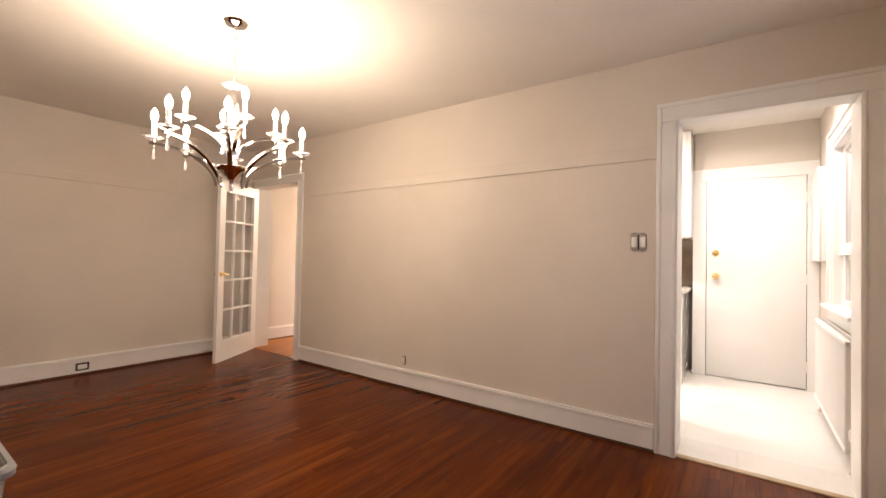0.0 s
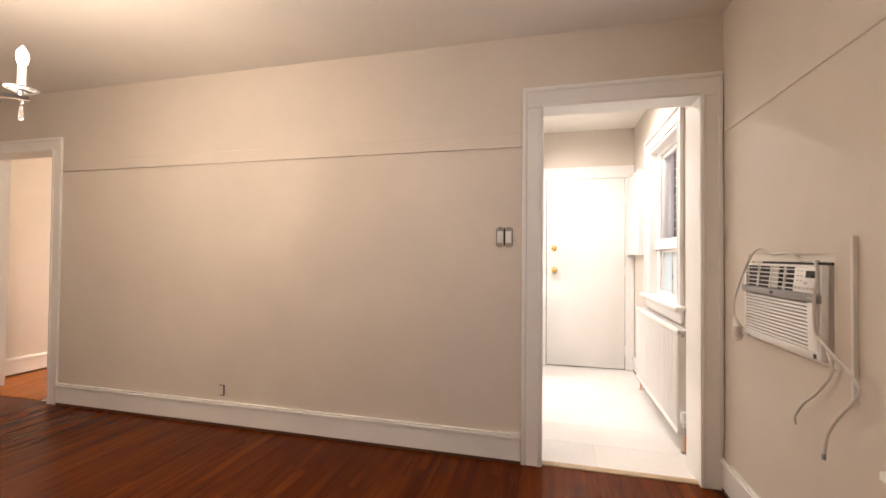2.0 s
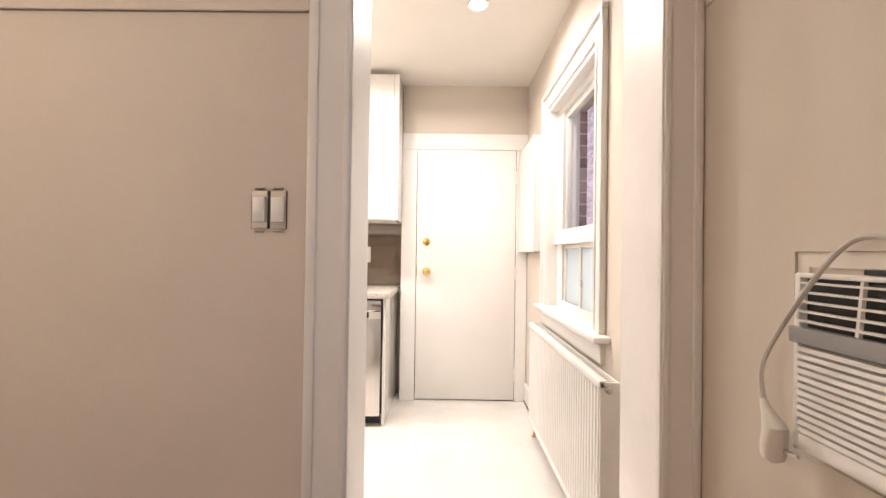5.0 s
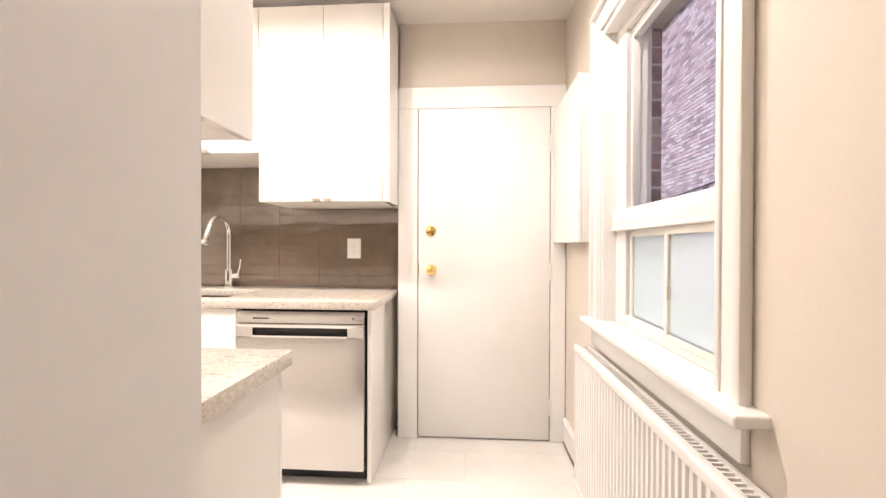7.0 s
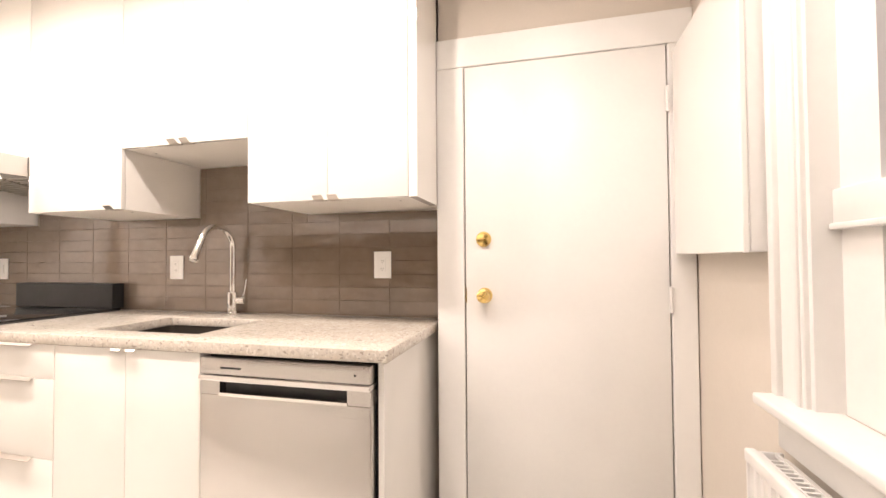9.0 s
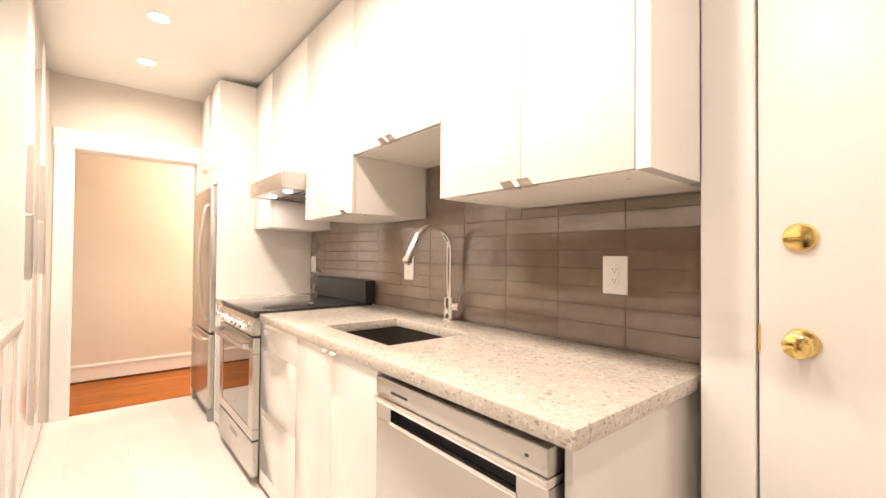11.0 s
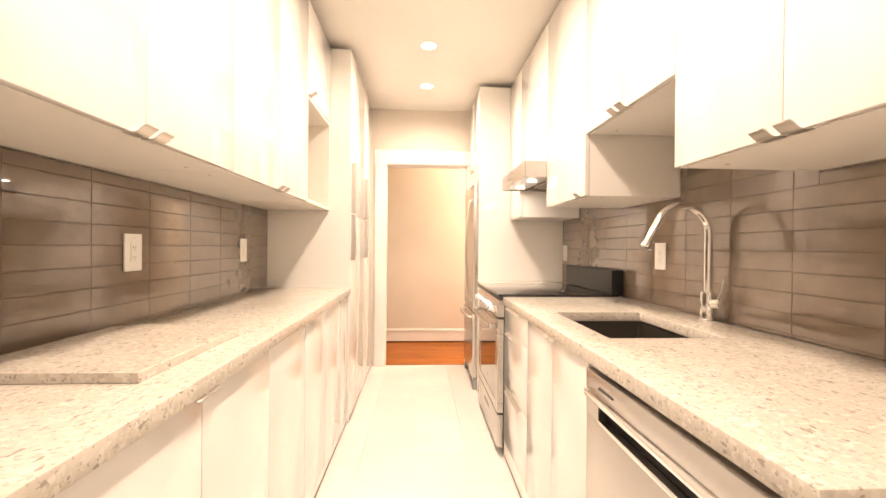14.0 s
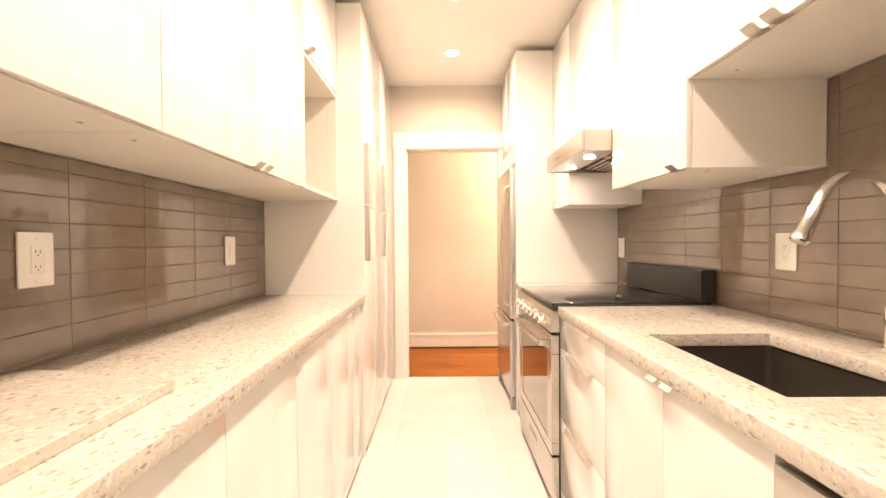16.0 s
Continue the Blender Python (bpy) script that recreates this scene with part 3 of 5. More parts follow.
    bx(bm, room - 0.003, room + 0.052, y0 + 0.012, y1 - 0.012, z1 - 0.012, z1 + 0.012)
    part("lining", bm, trim_paint, w)
    return w


win1 = glazing("window_1", *WIN, KE)
win2 = glazing("window_2", *DWIN, DE, 0.036)

# painted reveal outside the kitchen window
structure("window_reveal", box(KE + 0.137, KE + 0.172, WIN[1] - 0.080, WIN[1] + 0.0, WIN[2] + 0.05, WIN[3], 0.004), plastic_white, "white storm frame outside the kitchen window", "trim")
rv = structure("brick_reveal", box(KE + 0.174, EX, WIN[1] - 0.010, WIN[1] + 0.0, WIN[2] + 0.05, WIN[3]), mortar, "brick jamb outside the kitchen window", "wall")
z = WIN[2] + 0.06
while z < WIN[3] - 0.07:
    part("brick", box(KE + 0.175, EX - 0.002, WIN[1] - 0.018, WIN[1] - 0.011, z, z + 0.063, 0.002, 1), brick_piece, rv)
    z += 0.075

# ---------------------------------------------------------------- kitchen cabinets
UZ, CT = 1.436, 0.915
NF, SF = 4.742, 3.395         # fronts of the wall cabinets, north and south
NB, SB = 4.488, 3.518         # fronts of the base cabinets
TOP = 2.525


def tab(x, y, z, out, up, wide=0.022):
    """Small curved metal edge pull. out: -1 towards -y; up: True where it sits on a top edge."""
    s = 1 if up else -1
    ways = [(-0.016, 0.0), (0.004, 0.0), (0.011, 0.001), (0.018, 0.005), (0.024, 0.011), (0.030, 0.0155), (0.035, 0.017), (0.039, 0.015)]
    low, reach = (0.6, 0.55) if up else (1.0, 1.0)
    half = [wide - d for d in (0, 0, 0, 0, 0, 0.0005, 0.003, 0.009)]
    rings = []
    for (a, b), w in zip(ways, half):
        yy, za, zb = y + out * a * reach, z + s * (0.001 - low * b), z + s * (0.0036 - low * b)
        rings.append([(x - w, yy, za), (x + w, yy, za), (x + w, yy, zb), (x - w, yy, zb)])
    return loft(bmesh.new(), rings)


def cabinet(name, x0, x1, front, back, z0, z1, doors, label, out, kick=0.0, inner=None):
    """A cabinet with slab doors. doors: (x0, x1, z0, z1, pull x or None, pull on the top edge)."""
    t = thing(name, ((x0 + x1) / 2, (front + back) / 2, z0 - kick), label, "cabinet")
    f = front - out * 0.021
    part("side_board", box(x0 + 0.001, x0 + 0.018, f, back, z0, z1), carcass_white, t)
    part("side_board", box(x1 - 0.018, x1 - 0.001, f, back, z0, z1), carcass_white, t)
    part("bottom_board", box(x0 + 0.0185, x1 - 0.0185, f, back, z0, z0 + 0.017), carcass_white, t)
    if not kick:
        part("top_board", box(x0 + 0.0185, x1 - 0.0185, f, back, z1 - 0.017, z1), carcass_white, t)
        for sx in (x0 + 0.07, x1 - 0.07):
            part("hanger_hole", lathe(bmesh.new(), [(0.006, 0.0), (0.006, -0.0008), (0.0, -0.0008)], (sx, front - out * 0.11, z0 - 0.0002), n=10), ink_grey, t)
    part("back_board", box(x0 + 0.0185, x1 - 0.0185, back, back + out * 0.008, z0 + 0.0175, z1 - 0.0175), carcass_white, t)
    if kick:
        part("plinth", box(x0 + 0.001, x1 - 0.001, front - out * 0.002, front - out * 0.018, z0 - kick + 0.0225, z0 - 0.001), gloss_white, t)
        # brown strip that draws the shaded gap between plinth and floor
        part("toe_gap_strip", box(x0 + 0.001, x1 - 0.001, front - out * 0.004, front - out * 0.016, z0 - kick, z0 - kick + 0.022), floor_edge_brown, t, "thin brown strip standing in for the shaded gap at the floor")
    for a, b, lo, hi, px, up in doors:
        d = part("door", box(a + 0.0013, b - 0.0013, f + out * 0.002, front, lo + 0.0009, hi - 0.0009, 0.0012, 2), gloss_white, t, "glossy white slab door")
        if px is not None:
            part("handle", tab(px, front, hi if up else lo, out, up, 0.15 if "drawer" in name else 0.022), nickel, d, "small curved brushed metal pull")
    return t


UP_N = "glossy white wall cabinet above the sink counter"
cabinet("wall_cabinet", -1.205, -0.500, NF, KN - 0.012, UZ, TOP, [(-1.205, -0.835, UZ, TOP, -0.866, 0), (-0.835, -0.500, UZ, TOP, -0.803, 0)], UP_N, -1)
cabinet("wall_cabinet", -1.873, -1.207, NF, KN - 0.012, 1.712, TOP, [(-1.873, -1.540, 1.712, TOP, -1.572, 0), (-1.540, -1.207, 1.712, TOP, -1.508, 0)], "short glossy white wall cabinet above the sink", -1)
cabinet("wall_cabinet", -2.455, -1.875, NF, KN - 0.012, UZ, TOP, [(-2.455, -1.875, UZ, TOP, -1.925, 0)], "single-door glossy white wall cabinet beside the hood", -1)
cabinet("wall_cabinet", -3.10, -2.457, NF, KN - 0.012, 1.712, TOP, [(-3.10, -2.457, 1.712, TOP, None, 0)], "glossy white wall cabinet above the range hood", -1)
cabinet("wall_cabinet", -3.478, -3.102, NF, KN - 0.012, 1.425, TOP, [(-3.478, -3.102, 1.425, TOP, None, 0)], "narrow glossy white wall cabinet beside the fridge panel", -1)
single("cabinet_end_panel", box(-0.4985, -0.464, NF, KD - 0.028, UZ - 0.002, TOP, 0.0015, 1), gloss_white, "glossy white end panel of the wall cabinets", "panel", (-0.49, 4.9, UZ))

UP_S = "glossy white wall cabinet above the long counter"
cabinet("wall_cabinet", -1.408, -0.540, SF, KS + 0.012, UZ, TOP, [(-0.974, -0.540, UZ, TOP, -0.944, 0), (-1.408, -0.974, UZ, TOP, -1.004, 0)], UP_S, 1)
cabinet("wall_cabinet", -2.312, -1.410, SF, KS + 0.012, UZ, TOP, [(-1.856, -1.410, UZ, TOP, -1.826, 0), (-2.312, -1.856, UZ, TOP, -1.886, 0)], UP_S, 1)
single("cabinet_end_panel", box(-0.538, -0.518, KS + 0.012, SF, UZ - 0.002, TOP, 0.0015, 1), gloss_white, "glossy white end panel of the wall cabinets", "panel", (-0.528, 3.2, UZ))
cabinet("wall_cabinet", -2.884, -2.314, SF, KS + 0.012, 2.020, TOP, [(-2.884, -2.314, 2.020, TOP, -2.352, 0)], "short glossy white wall cabinet over an open niche", 1)

niche = thing("open_niche", (-2.60, 3.2, UZ), "open white microwave niche with drilled shelf holes", "cabinet")
for a in (-2.884, -2.332):
    part("side", box(a, a + 0.018, KS + 0.012, SF - 0.004, UZ, 2.018), carcass_inner, niche)
part("shelf_bottom", box(-2.8655, -2.3325, KS + 0.012, SF - 0.004, UZ, UZ + 0.018), carcass_inner, niche)
part("shelf_top", box(-2.8655, -2.3325, KS + 0.012, SF - 0.004, 2.000, 2.018), carcass_inner, niche)
part("back", box(-2.8655, -2.3325, KS + 0.012, KS + 0.02, UZ + 0.0185, 1.9995), carcass_inner, niche)
for y in (SF - 0.055, KS + 0.09):
    z = UZ + 0.06
    while z < 1.96:
        part("shelf_hole", lathe(bmesh.new(), [(0.003, 0), (0.003, 0.0009)], (-2.8661, y, z), "x", 8), ink_grey, niche)
        z += 0.032

# base cabinets, north run
H = 0.872
NB_L = "glossy white base cabinet under the sink counter"
cabinet("base_cabinet", -1.884, -1.192, NB, KN - 0.02, 0.10, H, [(-1.884, -1.528, 0.10, H, -1.562, 1), (-1.528, -1.192, 0.10, H, -1.495, 1)], "glossy white two-door sink cabinet", -1, 0.10)
cabinet("drawer_cabinet", -2.398, -1.886, NB, KN - 0.02, 0.10, H, [(-2.398, -1.886, 0.735, H, -2.142, 1), (-2.398, -1.886, 0.42, 0.735, -2.142, 1), (-2.398, -1.886, 0.10, 0.42, -2.142, 1)], "glossy white drawer cabinet beside the range", -1, 0.10)
cabinet("base_cabinet", -3.478, -3.175, NB, KN - 0.02, 0.10, H, [(-3.478, -3.175, 0.10, H, None, 1)], "narrow white base cabinet between range and fridge", -1, 0.10)
single("cabinet_end_panel", box(-0.528, -0.508, 4.515, KN - 0.005, 0.002, H, 0.0015, 1), gloss_white, "white end panel beside the dishwasher", "panel", (-0.518, 4.8, 0))

# base cabinets, south run
SB_L = "glossy white base cabinet of the long counter"
for a, b, pulls in ((-0.974, -0.505, (-0.944,)), (-1.826, -0.976, (-1.004, -1.796)), (-2.630, -1.828, (-1.858, -2.600)), (-2.884, -2.632, (-2.662,))):
    w = (b - a) / len(pulls)
    cabinet("base_cabinet", a, b, SB, KS + 0.012, 0.06, H, [(b - (k + 1) * w, b - k * w, 0.06, H, px, 1) for k, px in enumerate(pulls)], SB_L, 1, 0.06)

# pantry
pt = thing("pantry_cabinet", (-3.55, 3.25, 0), "tall glossy white pantry with long edge handles", "cabinet")
PF = 3.529
part("side_panel", box(-2.904, -2.886, KS + 0.003, PF, 0, TOP, 0.0015, 1), gloss_white, pt)
part("body", box(KW + 0.045, -2.906, KS + 0.003, PF - 0.022, 0.06, TOP), carcass_white, pt)
part("plinth", box(KW + 0.05, -2.908, PF - 0.018, PF - 0.002, 0.0225, 0.059), gloss_white, pt)
# the same gap shade, drawn as a strip under the pantry
part("toe_gap_strip", box(KW + 0.05, -2.908, PF - 0.016, PF - 0.004, 0, 0.022), floor_edge_brown, pt, "thin brown strip standing in for the shaded gap at the floor")
for a, b in ((-3.576, -2.906), (KW + 0.045, -3.578)):
    for lo, hi, h0, h1 in ((0.06, 1.418, 1.10, 1.412), (1.418, TOP, 1.424, 1.765)):
        d = part("door", box(a + 0.001, b - 0.001, PF - 0.02, PF, lo + 0.001, hi - 0.001, 0.0014, 2), gloss_white, pt, "glossy white slab door")
        xx = b - 0.030
        bm = prism(bmesh.new(), [(xx - 0.006, PF - 0.001), (xx + 0.006, PF - 0.001), (xx + 0.006, PF + 0.024), (xx + 0.002, PF + 0.030), (xx - 0.012, PF + 0.030), (xx - 0.012, PF + 0.026), (xx - 0.006, PF + 0.024)], "z", h0, h1)
        part("handle", bm, nickel, d, "long brushed metal edge handle")
single("filler_strip", box(KW + 0.001, KW + 0.044, KS + 0.003, PF - 0.004, 0, TOP, 0.001, 1), gloss_white, "narrow white filler beside the pantry", "panel", (KW + 0.02, 3.2, 0))

# fridge housing
fp = thing("fridge_panel", (-3.49, 4.82, 0), "tall glossy white panel beside the fridge", "panel")
part("board", box(-3.50, -3.48, 4.485, KN - 0.004, 0, TOP, 0.0015, 1), gloss_white, fp)
cabinet("wall_cabinet", -4.222, -3.502, 4.485, KN - 0.012, 1.76, TOP, [(-4.222, -3.862, 1.89, TOP, -3.90, 0), (-3.862, -3.502, 1.89, TOP, -3.82, 0)], "glossy white cabinet above the fridge", -1)
single("filler_strip", box(-4.222, -3.502, 4.487, 4.505, 1.762, 1.888, 0.001, 1), gloss_white, "white filler strip between fridge and cabinet", "panel", (-3.86, 4.5, 1.762))


def slab(x0, x1, y0, y1, z0, z1, hole=None, bev=0.004):
    bm = bmesh.new()
    if not hole:
        return bx(bm, x0, x1, y0, y1, z0, z1, bev)
    xs, ys = [x0, hole[0], hole[1], x1], [y0, hole[2], hole[3], y1]
    grid = [[bm.verts.new((x, y, z0)) for y in ys] for x in xs]
    faces = [bm.faces.new((grid[i][j], grid[i + 1][j], grid[i + 1][j + 1], grid[i][j + 1])) for i in range(3) for j in range(3) if (i, j) != (1, 1)]
    ex = bmesh.ops.extrude_face_region(bm, geom=faces)
    bmesh.ops.translate(bm, verts=[v for v in ex["geom"] if isinstance(v, bmesh.types.BMVert)], vec=(0, 0, z1 - z0))
    bmesh.ops.recalc_face_normals(bm, faces=bm.faces)
    sharp = [e for e in bm.edges if len(e.link_faces) == 2 and e.calc_face_angle() > 1.0]
    bmesh.ops.bevel(bm, geom=sharp, offset=bev, segments=2, affect="EDGES", profile=0.5)
    return bm


SINK = (-1.845, -1.312, 4.605, 4.988)
single("worktop", slab(-2.398, -0.482, 4.478, KN - 0.008, H + 0.002, CT, SINK), quartz, "speckled beige quartz worktop with a sink cut-out", "worktop", (-1.44, 4.8, H + 0.002))
single("worktop", slab(-3.478, -3.172, 4.478, KN - 0.008, H + 0.002, CT), quartz, "small piece of speckled beige quartz worktop", "worktop", (-3.3, 4.8, H + 0.002))
single("worktop", slab(-2.885, -0.485, KS + 0.003, 3.538, H + 0.002, CT), quartz, "long speckled beige quartz worktop", "worktop", (-1.7, 3.2, H + 0.002))
lo = single("quartz_offcut", prism(bmesh.new(), [(-0.90, 3.03), (-0.898, 3.43), (-1.372, 3.434), (-1.425, 3.20), (-1.438, 3.10), (-1.395, 3.03)], "z", CT + 0.0005, CT + 0.0235), quartz, "loose offcut slab of speckled quartz lying on the worktop", "stone slab", (-1.0, 3.2, CT))
bv = lo.modifiers.new("edge", "BEVEL")
bv.width, bv.segments, bv.limit_method = 0.002, 2, "ANGLE"

# sink and tap
sk = thing("kitchen_sink", (-1.55, 4.79, 0.68), "dark undermount metal sink bowl", "sink")
bm = bmesh.new()
a, b, c, d = SINK[0] - 0.006, SINK[1] + 0.006, SINK[2] - 0.006, SINK[3] + 0.006
rings = []
for inset, z in ((0.0, H + 0.001), (0.004, 0.76), (0.02, 0.70), (0.06, 0.685)):
    rr = 0.02
    ring = []
    for cx, cy, st in ((b - inset - rr, d - inset - rr, 0), (a + inset + rr, d - inset - rr, 90), (a + inset + rr, c + inset + rr, 180), (b - inset - rr, c + inset + rr, 270)):
        for q in range(5):
            an = radians(st + 22.5 * q)
            ring.append((cx + rr * math.cos(an), cy + rr * math.sin(an), z))
    rings.append(ring)
loft(bm, rings, True, False)
bm.faces.ensure_lookup_table()
bottom = [v for v in bm.verts if abs(v.co.z - 0.685) < 1e-5]
bm.faces.new(bottom)
part("bowl", bm, sink_steel, sk)
part("drain", lathe(bmesh.new(), [(0.0, 0.004), (0.03, 0.004), (0.044, 0.003), (0.046, 0.0), (0.03, -0.001), (0.0, -0.001)], (-1.55, 4.80, 0.6862)), chrome, sk)

fx, fy = -1.615, 5.14
fc = thing("kitchen_faucet", (fx, fy, CT), "tall polished chrome gooseneck faucet", "faucet")
part("base", lathe(bmesh.new(), [(0.0, 0), (0.030, 0), (0.031, 0.005), (0.0275, 0.010), (0.027, 0.108), (0.0255, 0.116), (0.0165, 0.120), (0.0, 0.120)], (fx, fy, CT + 0.0005), n=28), chrome, fc)
pts = [(fx, fy, CT + 0.115), (fx, fy, 1.26)]
pts += [(fx, fy - 0.108 + 0.108 * math.cos(radians(q)), 1.262 + 0.108 * math.sin(radians(q))) for q in range(10, 161, 10)]
part("spout", tube(bmesh.new(), pts, 0.0152, 18), chrome, fc)
e = Vector(pts[-1])
dv = (Vector((fx, 4.872, 1.180)) - e).normalized()
part("spray_head", tube(bmesh.new(), [e, e + dv * 0.012, e + dv * 0.014, e + dv * 0.085, e + dv * 0.092, e + dv * 0.108, e + dv * 0.112], [0.0155, 0.0155, 0.0175, 0.0185, 0.0225, 0.023, 0.019], 18), chrome, fc)
lv = part("lever_hub", tube(bmesh.new(), [(fx + 0.018, fy, CT + 0.070), (fx + 0.03, fy, CT + 0.072), (fx + 0.075, fy, CT + 0.078), (fx + 0.078, fy, CT + 0.078)], [0.015, 0.019, 0.021, 0.015], 18), chrome, fc)
part("lever", tube(bmesh.new(), [(fx + 0.060, fy, CT + 0.09), (fx + 0.068, fy + 0.006, CT + 0.125), (fx + 0.072, fy + 0.014, CT + 0.185)], [0.006, 0.0048, 0.004], 10), chrome, lv)

# ---------------------------------------------------------------- appliances
# dishwasher
dw = thing("dishwasher", (-0.86, 4.8, 0), "brushed steel dishwasher with a pocket handle", "dishwasher")
DX0, DX1 = -1.186, -0.534
part("tub", box(DX0, DX1, 4.53, 5.10, 0.072, 0.868), gap_shade, dw)
bm = bmesh.new()
bx(bm, DX0 + 0.004, DX1 - 0.004, 4.478, 4.528, 0.078, 0.735, 0.003)
bx(bm, DX0 + 0.004, DX0 + 0.085, 4.478, 4.528, 0.7355, 0.782)
bx(bm, DX1 - 0.085, DX1 - 0.004, 4.478, 4.528, 0.7355, 0.782)
dd = part("door", bm, steel, dw, "brushed steel door")
part("pocket", box(DX0 + 0.086, DX1 - 0.086, 4.506, 4.528, 0.737, 0.781), plastic_black, dd, "dark pocket behind the handle")
part("pocket_lip", box(DX0 + 0.083, DX1 - 0.083, 4.474, 4.486, 0.733, 0.745, 0.002), chrome, dd)
part("handle_bar", box(DX0 + 0.003, DX1 - 0.003, 4.470, 4.528, 0.783, 0.803, 0.003), chrome, dd, "bright steel handle strip")
cp = part("control_strip", box(DX0 + 0.004, DX1 - 0.004, 4.476, 4.528, 0.8045, 0.862, 0.003), steel, dd)
part("badge", box(DX0 + 0.09, DX0 + 0.17, 4.4745, 4.4765, 0.826, 0.832), plastic_black, cp)
part("light_window", box(DX1 - 0.06, DX1 - 0.052, 4.4745, 4.4765, 0.829, 0.835), plastic_black, cp)
part("kick_plate", box(DX0 + 0.01, DX1 - 0.01, 4.56, 4.58, 0.0, 0.070), plastic_black, dw, "black recessed kick plate")

# range
RX0, RX1, RF = -3.168, -2.402, 4.457
rg = thing("kitchen_range", (-2.785, 4.8, 0), "freestanding stainless steel electric range with glass cooktop", "stove")
part("body", box(RX0, RX1, RF + 0.03, 5.185, 0.035, 0.895, 0.003), plastic_black, rg)
ct = part("cooktop", box(RX0 - 0.003, RX1 + 0.001, RF - 0.006, 5.165, 0.9155, 0.930, 0.003), black_glass, rg, "black ceramic glass cooktop")
part("cooktop_trim", box(RX0, RX1, RF + 0.0, 5.165, 0.896, 0.915, 0.002), plastic_black, rg)
part("backguard", prism(bmesh.new(), [(5.118, 0.931), (5.185, 0.931), (5.185, 1.070), (5.122, 1.070), (5.118, 1.064)], "x", RX0 + 0.004, RX1 - 0.004), plastic_black, rg, "black backguard")
bm = prism(bmesh.new(), [(RF - 0.012, 0.80), (RF + 0.03, 0.80), (RF + 0.03, 0.894), (RF + 0.012, 0.894), (RF - 0.012, 0.865)], "x", RX0, RX1)
pn = part("control_panel", bm, steel, rg, "stainless control panel")
for kx in (-3.09, -3.0, -2.785, -2.60, -2.50, -2.895, -2.69):
    kb = part("knob", lathe(bmesh.new(), [(0.0, 0.0), (0.024, 0.0), (0.024, -0.006), (0.019, -0.008), (0.0175, -0.03), (0.015, -0.034), (0.0, -0.034)], (kx, RF - 0.012, 0.838), "y", 22), chrome, pn, "chrome control knob")
    part("pointer", box(kx - 0.002, kx + 0.002, RF - 0.049, RF - 0.045, 0.838, 0.855), plastic_black, kb)
bm = bmesh.new()
for a, b, c, d in ((RX0, RX1, 0.70, 0.785), (RX0, RX1, 0.245, 0.30), (RX0, RX0 + 0.085, 0.3005, 0.6995), (RX1 - 0.085, RX1, 0.3005, 0.6995)):
    bx(bm, a + 0.003, b - 0.003, RF - 0.006, RF + 0.03, c, d, 0.002, 1)
od = part("oven_door", bm, steel, rg, "stainless oven door")
part("window", box(RX0 + 0.088, RX1 - 0.088, RF - 0.003, RF + 0.02, 0.30, 0.70), oven_glass, od, "dark oven window")
part("vent_slots", box(RX0 + 0.12, RX1 - 0.12, RF - 0.004, RF + 0.02, 0.787, 0.797), plastic_black, od)
bm = tube(bmesh.new(), smooth_path([(RX0 + 0.05, RF - 0.045, 0.742), (RX0 + 0.2, RF - 0.056, 0.742), (-2.785, RF - 0.06, 0.742), (RX1 - 0.2, RF - 0.056, 0.742), (RX1 - 0.05, RF - 0.045, 0.742)]), 0.012, 12)
for hx in (RX0 + 0.055, RX1 - 0.055):
    bx(bm, hx - 0.014, hx + 0.014, RF - 0.05, RF - 0.004, 0.728, 0.756, 0.005)
part("handle", bm, steel, od, "stainless bar handle")
dr = part("warming_drawer", box(RX0 + 0.003, RX1 - 0.003, RF - 0.006, RF + 0.03, 0.05, 0.236, 0.003), steel, rg)
part("recess_pull", box(-2.87, -2.70, RF - 0.0075, RF - 0.002, 0.165, 0.195, 0.002), plastic_grey, dr)
part("badge", lathe(bmesh.new(), [(0.0, 0), (0.012, 0), (0.012, -0.001), (0.0, -0.001)], (-2.785, RF - 0.0035, 0.36), "y", 20), nickel, od)
for fxx in (RX0 + 0.05, RX1 - 0.05):
    for fyy in (RF + 0.06, 5.05):
        part("foot", lathe(bmesh.new(), [(0.016, 0), (0.016, 0.02), (0.008, 0.022), (0.008, 0.036)], (fxx, fyy, 0.0), n=12), plastic_black, rg)

# range hood
hd = thing("range_hood", (-2.78, 4.88, 1.615), "slim brushed steel under-cabinet range hood", "range hood")
bm = bmesh.new()
bx(bm, -3.098, -2.459, 4.605, 4.617, 1.615, 1.7105, 0.002, 1)
bx(bm, -3.098, -3.088, 4.617, 5.185, 1.615, 1.7105)
bx(bm, -2.469, -2.459, 4.617, 5.185, 1.615, 1.7105)
bx(bm, -3.088, -2.469, 4.617, 5.185, 1.70, 1.7105)
bx(bm, -3.088, -2.469, 5.173, 5.185, 1.56, 1.70)
part("shell", bm, steel, hd)
part("underside", prism(bmesh.new(), [(4.618, 1.619), (4.76, 1.619), (4.80, 1.648), (5.172, 1.600), (5.172, 1.64), (4.80, 1.69), (4.618, 1.66)], "x", -3.087, -2.47), steel, hd)
for xx in (-2.93, -2.63):
    part("lamp_lens", lathe(bmesh.new(), [(0.0, 0), (0.026, 0), (0.028, 0.002), (0.028, 0.004), (0.0, 0.004)], (xx, 4.70, 1.613), n=20), hood_glow, hd, "lit hood lamp")
